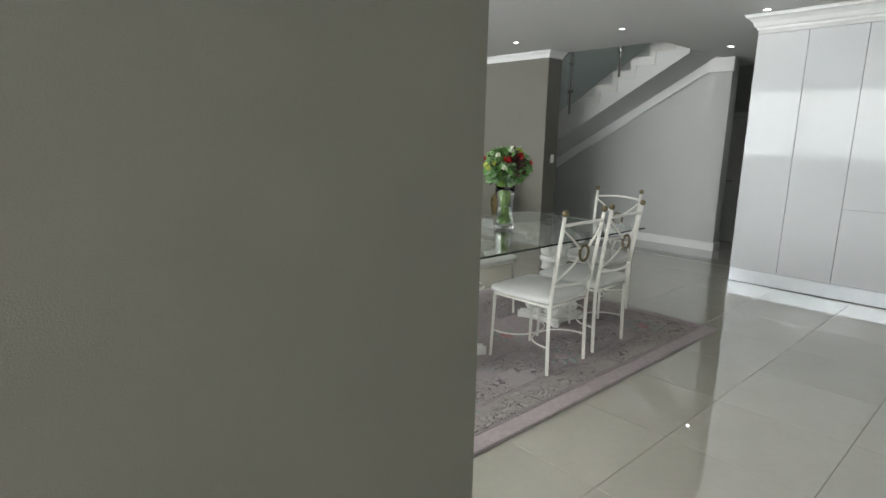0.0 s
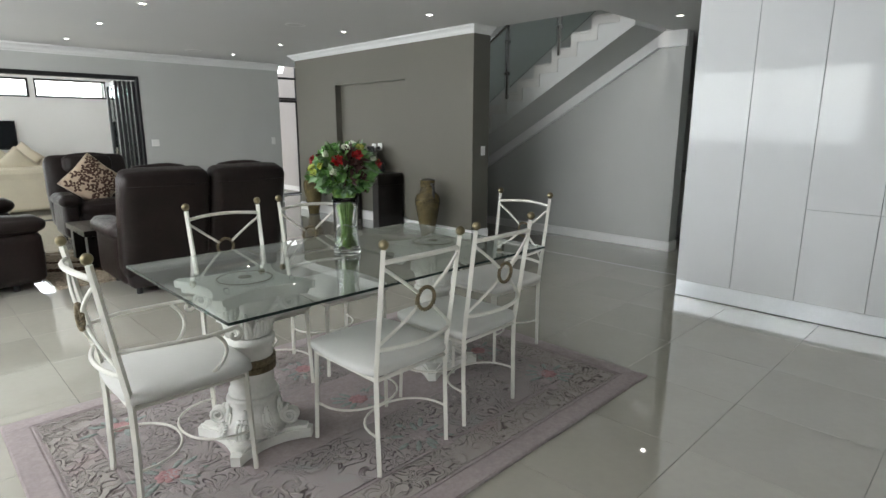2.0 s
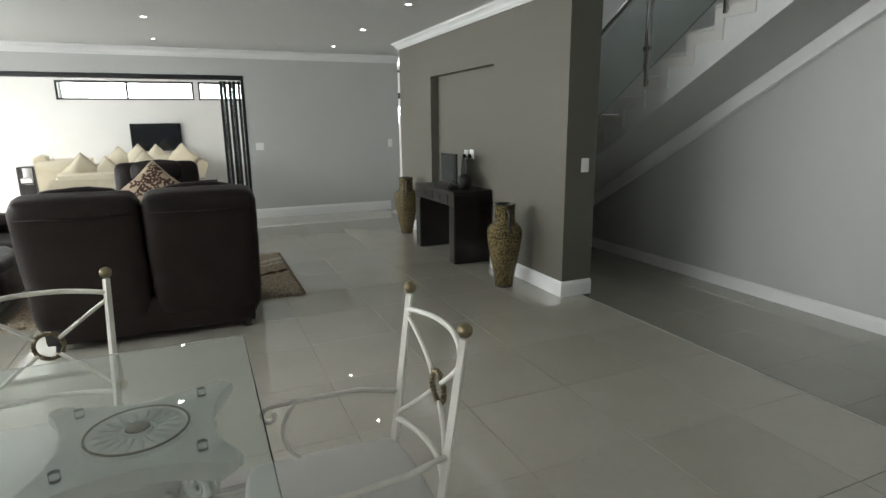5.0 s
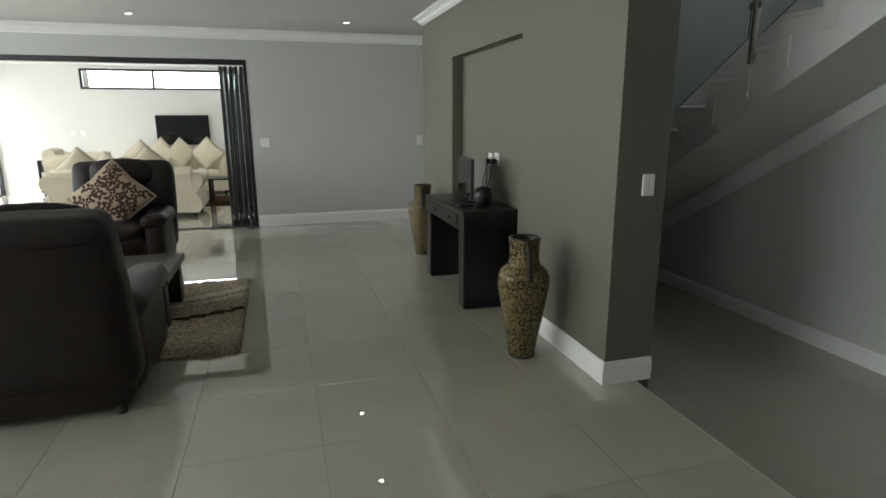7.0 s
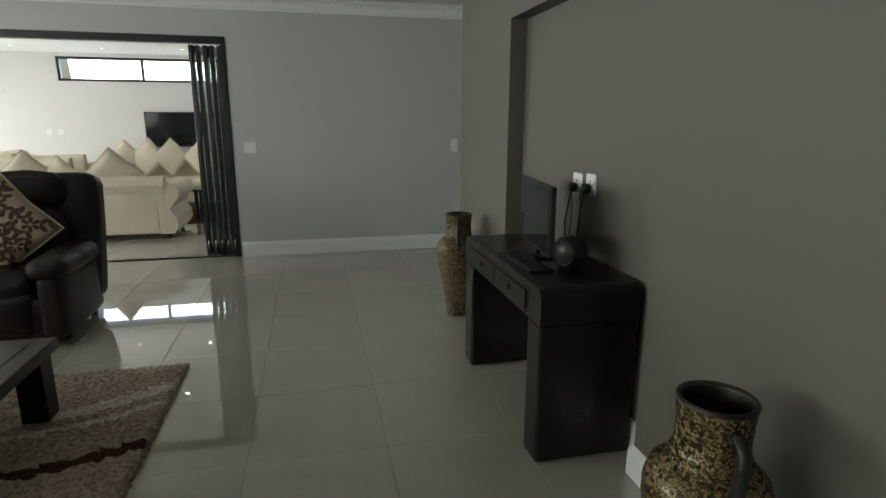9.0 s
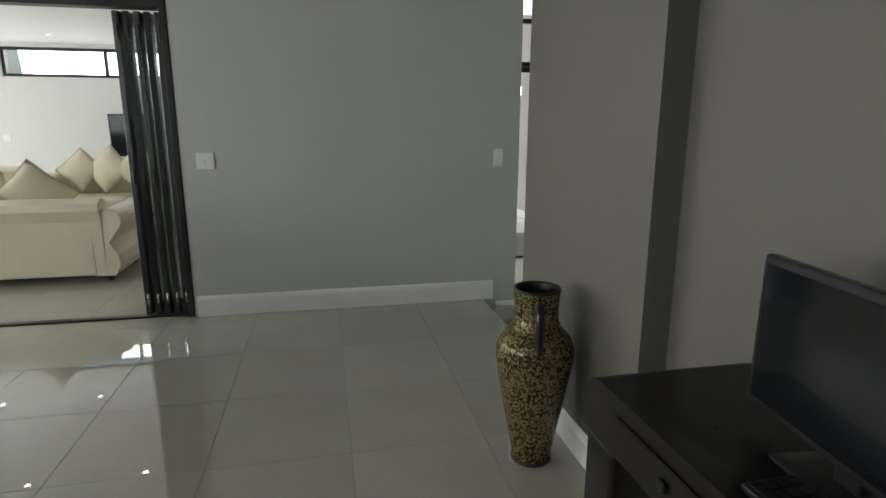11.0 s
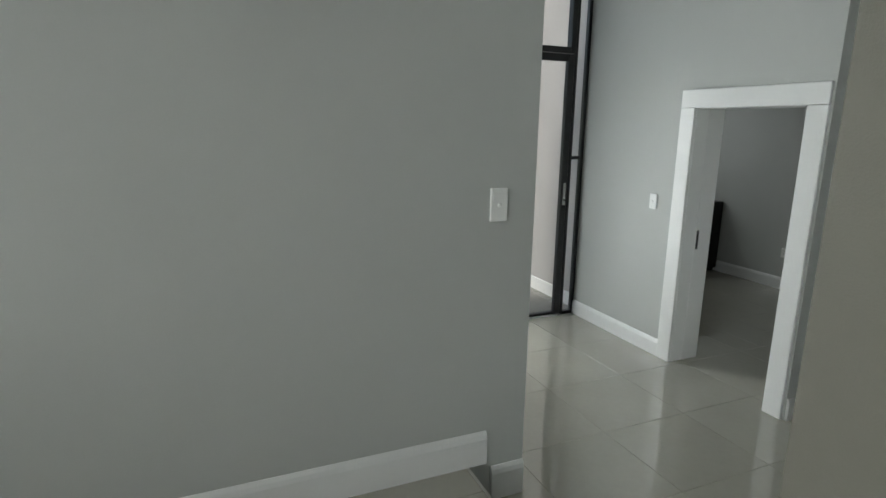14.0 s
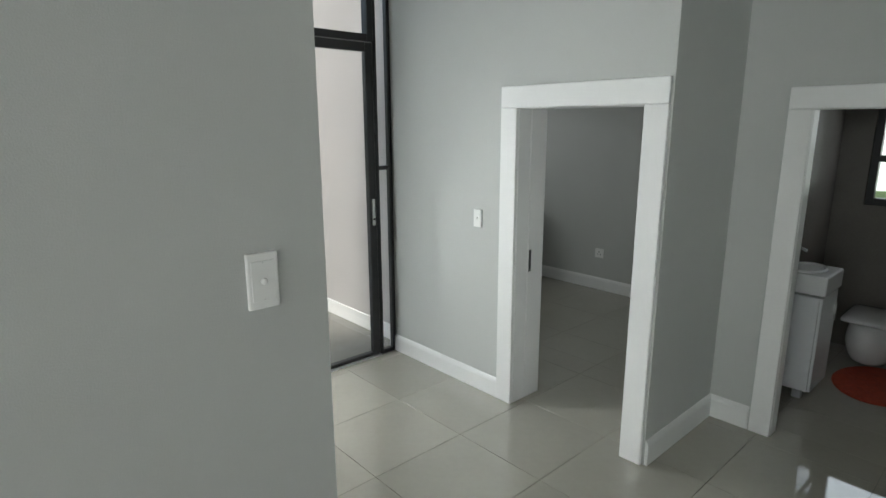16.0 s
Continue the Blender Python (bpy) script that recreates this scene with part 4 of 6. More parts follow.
SHAG = shag_material("beige_shag", (0.42, 0.35, 0.27), (0.2, 0.16, 0.12))
SHAG_BROWN = shag_material("brown_shag", (0.07, 0.038, 0.02), (0.03, 0.016, 0.01))
SHAG_PALE = shag_material("pale_shag", (0.6, 0.54, 0.45), (0.36, 0.31, 0.25))


# ---- dining area ----
def dining_rug():
    x0, x1, y0, y1 = 1.92, 4.77, 1.6, 3.55
    ob = thing("dining_rug", "mauve carved wool rug with faded floral border under the dining table", "rug")
    part("field", box(x0, x1, y0, y1, 0.0, 0.0118, 0.004, 2), RUG_MAUVE, ob)
    for a, b, mat in ((0.005, 0.105, RUG_MAUVE), (0.113, 0.125, RUG_MAUVE), (0.133, 0.3, RUG_BAND), (0.308, 0.32, RUG_MAUVE), (0.328, 0.7, RUG)):
        for c in ((x0 + a, x1 - a, y0 + a, y0 + b), (x0 + a, x1 - a, y1 - b, y1 - a), (x0 + a, x0 + b, y0 + b + 0.0005, y1 - b - 0.0005), (x1 - b, x1 - a, y0 + b + 0.0005, y1 - b - 0.0005)):
            part("border_band", box(c[0], c[1], c[2], c[3], 0.0115, 0.0165, 0.0015, 1), mat, ob)
    part("centre", box(x0 + 0.703, x1 - 0.703, y0 + 0.703, y1 - 0.703, 0.0115, 0.0165, 0.0015, 1), RUG_MAUVE, ob)
    rnd = random.Random(4)

    def rose(cx, cy, r, mat):
        bm = bmesh.new()
        for ring, (rr, k, s) in enumerate(((r * 0.62, 7, 0.36), (r * 0.3, 5, 0.3), (0, 1, 0.26))):
            for i in range(k):
                a = i * math.tau / k + ring * 0.4
                bmesh.ops.create_uvsphere(bm, u_segments=9, v_segments=5, radius=1, matrix=Matrix.Translation((cx + rr * math.cos(a), cy + rr * math.sin(a), 0.016)) @ Matrix.Diagonal((r * s, r * s, 0.005, 1)))
        tagged(part("rose_motif", bm, mat, ob, smooth=True), kind="stuff")

    def spray(cx, cy, a0, n, mat):
        bm = bmesh.new()
        for i in range(n):
            a = a0 + (i - n / 2) * 0.55 + rnd.uniform(-0.2, 0.2)
            d = rnd.uniform(0.08, 0.13)
            m = Matrix.Translation((cx + d * math.cos(a), cy + d * math.sin(a), 0.0158)) @ Matrix.Rotation(a, 4, "Z") @ Matrix.Diagonal((rnd.uniform(0.035, 0.05), 0.014, 0.0045, 1))
            bmesh.ops.create_uvsphere(bm, u_segments=8, v_segments=5, radius=1, matrix=m)
        tagged(part("leaf_motif", bm, mat, ob, smooth=True), kind="stuff")

    def scroll(cx, cy, a0, r, hand):
        pts = []
        for i in range(22):
            f = i / 21
            a = a0 + hand * f * 5.2
            pts.append((cx + r * (1.25 - f) * math.cos(a), cy + r * (1.25 - f) * math.sin(a), 0.0165))
        part("scroll_motif", tube(pts, 0.005, 6), RUG_BAND, ob, smooth=True)
    for cx, cy, a in ((x0 + 0.42, y0 + 0.42, 0.8), (x1 - 0.42, y0 + 0.42, 2.3), (x0 + 0.42, y1 - 0.42, -0.8), (x1 - 0.42, y1 - 0.42, -2.3), ((x0 + x1) / 2, y0 + 0.45, 1.6), ((x0 + x1) / 2, y1 - 0.45, -1.6), (x0 + 0.45, 2.55, 0), (x1 - 0.45, 2.55, 3.1), (3.35, 2.55, 0)):
        rose(cx, cy, 0.055, RUG_ROSE if rnd.random() < 0.6 else RUG_MAUVE)
        for k in range(3):
            rose(cx + rnd.uniform(-0.14, 0.14), cy + rnd.uniform(-0.14, 0.14), rnd.uniform(0.028, 0.045), RUG_MAUVE)
        spray(cx, cy, a, 5, RUG_SAGE)
        spray(cx, cy, a + 3.1, 5, RUG_SAGE)
    k = 0
    x = x0 + 0.2
    while x < x1 - 0.2:
        for y in (y0 + 0.185, y1 - 0.185):
            scroll(x, y, rnd.uniform(0, 6), 0.05, 1 if k % 2 else -1)
        k += 1
        x += 0.15
    y = y0 + 0.3
    while y < y1 - 0.25:
        for x in (x0 + 0.185, x1 - 0.185):
            scroll(x, y, rnd.uniform(0, 6), 0.05, 1 if k % 2 else -1)
        k += 1
        y += 0.15
    for i in range(44):
        f = i / 44 * 2 * (x1 - x0 + y1 - y0 - 2.2)
        w, h = x1 - x0 - 1.1, y1 - y0 - 1.1
        px, py = (f, 0) if f < w else (w, f - w) if f < w + h else (2 * w + h - f, h) if f < 2 * w + h else (0, 2 * w + 2 * h - f)
        scroll(x0 + 0.55 + px + rnd.uniform(-0.05, 0.05), y0 + 0.55 + py + rnd.uniform(-0.06, 0.06), rnd.uniform(0, 6), rnd.uniform(0.035, 0.06), 1 if i % 2 else -1)
    return ob


dining_rug()
RUGZ = 0.0168


def chair(arms=False):
    ob = thing("dining_armchair" if arms else "dining_chair", "cream painted iron dining armchair with scrolled arms and white padded seat" if arms else "cream painted iron dining chair with crossed back and white padded seat", "chair", group="chairs round the table")
    w, d, sz, top = 0.2, 0.215, 0.45, 0.985
    lean = 0.075

    def back(x, z):
        f = max(0, (z - sz) / (top - sz))
        return Vector((x * (1 + 0.05 * f), -d - lean * f, z))
    for s in (-1, 1):
        p = part("back_post", tube([(s * w, -d - 0.008, 0), (s * w, -d, sz * 0.6), back(s * w, sz), back(s * w, 0.72), back(s * w, top)], [0.0125, 0.0135, 0.014, 0.0135, 0.0125], 4, phase=0.785), CREAM_METAL, ob)
        part("finial", add_sphere(bmesh.new(), back(s * w, top + 0.022), 0.0205), BRASS, p, "aged brass ball", True)
        part("front_leg", tube([(s * (w + 0.012), d + 0.012, 0), (s * w, d, sz)], [0.0115, 0.013], 4, phase=0.785), CREAM_METAL, ob)
    bow = Vector((0, -0.045, 0))
    part("top_rail", add_tube(bmesh.new(), arc(back(-w, 0.935), back(w, 0.935), bow + Vector((0, 0, 0.012)), 12), 0.0115, 8, squash=0.7), CREAM_METAL, ob, smooth=True)
    part("lower_rail", add_tube(bmesh.new(), arc(back(-w, 0.565), back(w, 0.565), bow, 12), 0.0095, 8), CREAM_METAL, ob, smooth=True)
    c = back(0, 0.755) + bow * 0.95
    for sx in (-1, 1):
        for z in (0.915, 0.585):
            a = back(sx * w, z)
            e = c + (a - c).normalized() * 0.046
            part("cross_bar", tube(arc(a, e, (0, -0.008, 0), 6), 0.0072, 8), CREAM_METAL, ob, smooth=True)
    bm = bmesh.new()
    for ph in (0, math.pi):
        add_tube(bm, [c + Vector(((0.047 + 0.005 * math.cos(a * 12 + ph)) * math.cos(a), 0.006 * math.sin(a * 12 + ph), (0.047 + 0.005 * math.cos(a * 12 + ph)) * math.sin(a))) for a in [i * math.tau / 72 for i in range(72)]], 0.0045, 6, True)
    part("ring", bm, BRONZE, ob, "twisted bronze ring", True)
    bm = bmesh.new()
    for a, b in (((-w, -d), (w, -d)), ((-w, d), (w, d)), ((-w, -d), (-w, d)), ((w, -d), (w, d))):
        add_tube(bm, [(*a, sz - 0.02), (*b, sz - 0.02)], 0.009, 8)
    part("seat_frame", bm, CREAM_METAL, ob, smooth=True)
    part("seat", soft((0, 0.01, sz + 0.018), (0.45, 0.47, 0.06), 0.026, cuts=7, puff=0.02), SEAT_CLOTH, ob, "padded off-white seat", True)
    z = 0.155
    for s in (-1, 1):
        pts = [(w * math.cos(a), s * (d - 0.21 * math.sin(a) ** 0.8), z + 0.02) for a in [math.pi * i / 16 for i in range(17)]]
        part("stretcher", tube(pts, 0.0056, 8), CREAM_METAL, ob, "thin curved stretcher", True)
    if arms:
        for s in (-1, 1):
            p = back(s * w, 0.66)
            pts = [p, (s * (w + 0.05), -0.12, 0.665), (s * (w + 0.065), 0.05, 0.66), (s * (w + 0.055), 0.15, 0.662)]
            for i in range(14):
                a = math.pi / 2 - i * 0.42
                r = 0.03 - i * 0.0015
                pts.append((s * (w + 0.05), 0.165 + r * math.cos(a), 0.634 + r * math.sin(a)))
            part("arm", tube(pts, 0.0085, 8), CREAM_METAL, ob, "slim scrolled arm", True)
            part("arm_support", tube(arc((s * (w + 0.058), 0.09, 0.655), (s * w, 0.03, sz), (0, 0.07, 0), 10), 0.0075, 8), CREAM_METAL, ob, smooth=True)
    return ob


side = chair()
side.matrix_basis = pose(3.2, 2.15, RUGZ, 0, 0, 1)
for x, y, turn in ((3.75, 2.19, 2), (3.065, 3.115, 181), (3.615, 3.12, 178)):
    copy_thing(side, pose(x, y, RUGZ, 0, 0, turn))
host = chair(True)
host.matrix_basis = pose(2.44, 2.56, RUGZ, 0, 0, -91)
copy_thing(host, pose(4.47, 2.555, RUGZ, 0, 0, 89))


def concave(h, dip, n=9, corner=0.03):
    """A square outline with hollowed sides and blunt corners."""
    pts = []
    for k in range(4):
        a = k * math.pi / 2
        for i in range(n):
            f = i / (n - 1)
            u = -h + corner + f * 2 * (h - corner)
            v = -h + dip * 4 * f * (1 - f)
            pts.append((u * math.cos(a) - v * math.sin(a), u * math.sin(a) + v * math.cos(a)))
    return pts


def pedestal(at):
    ob = thing("table_pedestal", "white moulded plaster column pedestal with leaf capital and scrolled foot", "table base", at, group="table pedestals")
    bm = prism(concave(0.205, 0.055), "z", 0.0, 0.045)
    add_prism(bm, concave(0.19, 0.06), "z", 0.045, 0.06)
    part("foot", bm, PLASTER, ob)
    prof = [(0.16, 0.06), (0.135, 0.1), (0.11, 0.16), (0.1, 0.2), (0.115, 0.205), (0.12, 0.215), (0.118, 0.225), (0.105, 0.23)]
    part("foot_bell", lathe(prof, 48, ripple=lambda a, i: 1 + 0.05 * math.cos(4 * a)), PLASTER, ob, smooth=True)

    def leaves(z0, h, r0, r1, n):
        for i in range(n):
            a = i * math.tau / n
            bm = bmesh.new()
            for dx, hh, ww in ((0, 1.0, 0.016), (-0.02, 0.75, 0.01), (0.02, 0.75, 0.01)):
                pts = []
                for j in range(7):
                    f = j / 6
                    r = r0 + (r1 - r0) * f * f + (0.014 if j == 6 else 0)
                    z = z0 + h * hh * f - (0.012 if j == 6 else 0)
                    pts.append((r * math.cos(a) - dx * (1 - f * 0.4) * math.sin(a), r * math.sin(a) + dx * (1 - f * 0.4) * math.cos(a), z))
                add_tube(bm, pts, [ww * 0.6, ww, ww, ww * 0.9, ww * 0.8, ww * 0.6, ww * 0.35], 7)
            part("leaf", bm, PLASTER, ob, smooth=True)
    leaves(0.08, 0.12, 0.13, 0.112, 8)
    part("shaft", lathe([(0.1, 0.228), (0.108, 0.232), (0.108, 0.25), (0.098, 0.256), (0.097, 0.33), (0.1, 0.335), (0.1, 0.42), (0.097, 0.425), (0.097, 0.47), (0.112, 0.476), (0.114, 0.5), (0.105, 0.508), (0.09, 0.512)], 40), PLASTER, ob, smooth=True)
    part("gold_band", lathe([(0.1, 0.345), (0.112, 0.347), (0.112, 0.372), (0.104, 0.376), (0.104, 0.384), (0.112, 0.388), (0.112, 0.408), (0.1, 0.41)], 40), BRONZE, ob, "dull gold band")
    part("capital_bell", lathe([(0.088, 0.51), (0.088, 0.56), (0.1, 0.62), (0.14, 0.68), (0.16, 0.7)], 40), PLASTER, ob, smooth=True)
    leaves(0.515, 0.13, 0.092, 0.125, 12)
    bm = prism(concave(0.215, 0.06), "z", 0.7, 0.725)
    add_prism(bm, concave(0.235, 0.06), "z", 0.725, 0.755)
    part("abacus", bm, PLASTER, ob)
    for z, r, big in ((0.11, 0.17, 0.042), (0.665, 0.2, 0.04)):
        for k in range(4):
            a = math.pi / 4 + k * math.pi / 2
            bm = bmesh.new()
            d = Vector((math.cos(a), math.sin(a), 0))
            s = Vector((-math.sin(a), math.cos(a), 0))
            pts = []
            for i in range(30):
                f = i / 29
                b = math.pi * 0.6 + f * 4.4 * math.pi
                rr = big * (1 - 0.85 * f)
                pts.append(d * (r + rr * math.cos(b)) + Vector((0, 0, z + rr * math.sin(b))))
            for w in (-0.017, 0.0, 0.017):
                add_tube(bm, [p + s * w for p in pts], [0.011 * (1 - 0.5 * i / 29) for i in range(30)], 7)
            part("volute", bm, PLASTER, ob, smooth=True)
    for k in range(4):
        a = k * math.pi / 2
        bm = bmesh.new()
        c = Vector((0.155 * math.cos(a), 0.155 * math.sin(a), 0.085))
        s = Vector((-math.sin(a), math.cos(a), 0))
        u = Vector((math.cos(a) * -0.35, math.sin(a) * -0.35, 0.94))
        nrm = Vector((math.cos(a), math.sin(a), 0.35)).normalized()
        for i in range(14):
            b = i * math.tau / 14
            dd = s * math.cos(b) + u * math.sin(b)
            add_tube(bm, [c + dd * 0.008 + nrm * 0.006, c + dd * 0.022 + nrm * 0.008, c + dd * 0.038], [0.003, 0.0055, 0.0025], 6)
        add_sphere(bm, c + nrm * 0.006, 0.01, 10, 6)
        part("flower", bm, PLASTER, ob, smooth=True)
    bm = lathe([(0.0, 0.755), (0.125, 0.755), (0.125, 0.763), (0.115, 0.765), (0.112, 0.7605), (0.0, 0.7605)], 40)
    part("medallion", bm, PLASTER, ob)
    bm = bmesh.new()
    for i in range(18):
        a = i * math.tau / 18
        add_tube(bm, [(0.045 * math.cos(a), 0.045 * math.sin(a), 0.762), (0.075 * math.cos(a), 0.075 * math.sin(a), 0.765), (0.103 * math.cos(a), 0.103 * math.sin(a), 0.762)], [0.005, 0.0075, 0.002], 6)
    add_lathe(bm, [(0.0, 0.76), (0.036, 0.76), (0.034, 0.766), (0.0, 0.77)], 20)
    part("sun_relief", bm, PLASTER, ob, "white moulded sun relief")
    part("medallion_ring", tube([(0.119 * math.cos(a), 0.119 * math.sin(a), 0.765) for a in [i * math.tau / 40 for i in range(40)]], 0.0035, 6, True), BRONZE, ob, "thin dull bronze ring", True)
    part("medallion_centre", lathe([(0.0, 0.769), (0.03, 0.769), (0.027, 0.7725), (0.0, 0.775)], 18), BRONZE, ob, "small dull bronze boss", True)
    for dx, dy in ((-0.15, -0.15), (0.15, 0.15), (-0.15, 0.15), (0.15, -0.15)):
        part("spacer", lathe([(0.0, 0.755), (0.012, 0.755), (0.012, 0.7765), (0, 0.7765)], 14, (dx, dy, 0)), CLEAR_GLASS, ob)
    return ob


pedestal((2.79, 2.6, RUGZ))
pedestal((3.975, 2.62, RUGZ))
TABZ = RUGZ + 0.777


def glass_table():
    x0, x1, y0, y1 = 2.46, 4.27, 2.025, 3.15
    ob = thing("glass_tabletop", "rectangular clear glass tabletop resting on two plaster columns", "table", (0, 0, TABZ))
    part("sheet", box(x0, x1, y0, y1, 0.0, 0.012, 0.0015, 1), TABLE_GLASS, ob)
    for b in ((x0, x1, y0 - 0.0012, y0 - 0.0002), (x0, x1, y1 + 0.0002, y1 + 0.0012), (x0 - 0.0012, x0 - 0.0002, y0, y1), (x1 + 0.0002, x1 + 0.0012, y0, y1)):
        part("edge", box(*b, 0.001, 0.011), TABLE_EDGE, ob, "dark green polished edge")
    return ob


glass_table()


def bouquet():
    cx, cy, z = 3.375, 2.64, TABZ + 0.0125
    rnd = random.Random(11)
    v = thing("flower_vase", "tall flared clear glass vase half full of water", "vase", (cx, cy, z))
    outer = [(0.0, 0), (0.066, 0), (0.07, 0.006), (0.066, 0.04), (0.058, 0.11), (0.057, 0.18), (0.063, 0.25), (0.072, 0.3)]
    inner = [(0.069, 0.3), (0.06, 0.25), (0.054, 0.18), (0.055, 0.11), (0.061, 0.05), (0.061, 0.022), (0.0, 0.02)]
    part("glass", lathe(outer + inner, 40), CLEAR_GLASS, v, smooth=True)
    w = [(0.0, 0.021), (0.0602, 0.023), (0.06, 0.05), (0.0542, 0.11), (0.0532, 0.15), (0.0, 0.15)]
    part("water", lathe(w, 32), WATER, v, smooth=True)
    b = thing("bouquet", "mixed bouquet of red, lime and white flowers with leaves", "flowers", (cx, cy, z))
    for i in range(46):
        a = rnd.uniform(0, math.tau)
        r0, r1 = rnd.uniform(0, 0.04), rnd.uniform(0.02, 0.055)
        a2 = a + rnd.uniform(1.2, 2.2)
        part("stem", tube([(r0 * math.cos(a), r0 * math.sin(a), rnd.uniform(0.028, 0.06)), (0.02 * math.cos(a2), 0.02 * math.sin(a2), 0.13), (r1 * math.cos(a2), r1 * math.sin(a2), 0.29), (r1 * 1.7 * math.cos(a2), r1 * 1.7 * math.sin(a2), 0.4)], rnd.uniform(0.003, 0.005), 6), STEM, b, smooth=True)

    def leaf(bm, p, d, ln, wd, lobes):
        d = d.normalized()
        s = d.orthogonal().normalized()
        s.rotate(Matrix.Rotation(rnd.uniform(0, 6.28), 3, d))
        n = d.cross(s)
        prev = None
        k = 7
        for i in range(k + 1):
            f = i / k
            wv = wd * math.sin(math.pi * min(1, f * 0.92 + 0.06)) ** 0.8 * (1 + (0.55 if (i % 2 and lobes) else 0))
            c = p + d * ln * f + n * ln * (-0.35 * f * f)
            row = [bm.verts.new(c - s * wv + n * wv * 0.25), bm.verts.new(c), bm.verts.new(c + s * wv + n * wv * 0.25)]
            if prev:
                bm.faces.new((prev[0], prev[1], row[1], row[0]))
                bm.faces.new((prev[1], prev[2], row[2], row[1]))
            prev = row
    groups = {"g": (LEAF, bmesh.new()), "p": (LEAF_PALE, bmesh.new()), "d": (LEAF_DARK, bmesh.new())}
    for i in range(760):
        a = rnd.uniform(0, math.tau)
        e = rnd.uniform(-0.5, 1.0)
        r = rnd.uniform(0.5, 1.0) ** 0.5
        p = Vector((0.142 * r * math.cos(a) * math.sqrt(max(0.08, 1 - max(0, e) ** 2.2)), 0.142 * r * math.sin(a) * math.sqrt(max(0.08, 1 - max(0, e) ** 2.2)), 0.405 + 0.145 * e * (0.6 + 0.4 * r)))
        if e < -0.1:
            p.x *= 0.8 + e * 0.4
            p.y *= 0.8 + e * 0.4
        d = Vector((math.cos(a), math.sin(a), rnd.uniform(-0.7, 0.9)))
        k = rnd.choice("gdddddd" if abs(a - 4.5) < 0.4 and e > -0.1 else "gggggppp" if r > 0.75 else "ggggddd")
        leaf(groups[k][1], p, d, rnd.uniform(0.035, 0.07), rnd.uniform(0.008, 0.016), k != "d")
    for nm, (mat, bm) in (("foliage", groups["g"]), ("foliage", groups["p"]), ("foliage", groups["d"])):
        tagged(part(nm, bm, mat, b), kind="stuff")

    def bloom(p, r, mat, n, ln):
        bm = bmesh.new()
        up = (p - Vector((0, 0, 0.3))).normalized()
        for i in range(n):
            a = i * 2.4
            tilt = 0.25 + 1.1 * (i / n)
            s = up.orthogonal().normalized()
            s.rotate(Matrix.Rotation(a, 3, up))
            d = up * math.cos(tilt) + s * math.sin(tilt)
            leaf(bm, p, d, r * ln, r * 0.3, False)
        add_sphere(bm, p, r * 0.35, 8, 5)
        part("bloom", bm, mat, b)
    for a, e, r, mat, n, ln in ((3.9, 0.45, 0.036, RED, 26, 1.0), (4.6, 0.62, 0.034, RED, 26, 1.0), (5.7, 0.3, 0.034, RED, 26, 1.0), (0.5, 0.5, 0.034, RED, 26, 1.0), (2.3, 0.4, 0.034, RED, 24, 1.0),
                               (2.85, 0.2, 0.03, LIME, 18, 0.9), (3.05, 0.05, 0.028, LIME, 18, 0.9), (3.3, 0.3, 0.024, LIME, 18, 0.9), (5.2, 0.85, 0.03, LIME, 18, 0.9), (1.0, 0.3, 0.026, LIME, 18, 0.9),
                               (4.2, 0.85, 0.026, WHITE_PETAL, 22, 1.0), (5.4, 0.5, 0.026, WHITE_PETAL, 22, 1.0), (3.4, 0.65, 0.026, WHITE_PETAL, 22, 1.0), (6.1, 0.75, 0.026, WHITE_PETAL, 22, 1.0), (3.8, 0.1, 0.024, WHITE_PETAL, 22, 1.0), (1.8, 0.7, 0.026, WHITE_PETAL, 22, 1.0), (0.0, 0.95, 0.024, WHITE_PETAL, 22, 1.0)):
        f = math.sqrt(max(0.1, 1 - max(0, e) ** 2))
        bloom(Vector((0.165 * f * math.cos(a), 0.165 * f * math.sin(a), 0.415 + 0.15 * e)), r, mat, n, ln)
    part("tie", tube([(0.026 * math.cos(a), 0.026 * math.sin(a), 0.145 + 0.012 * math.sin(2 * a)) for a in [i * math.tau / 20 for i in range(20)]], 0.0018, 5, True), PAPER, b, "raffia tie", True)


bouquet()

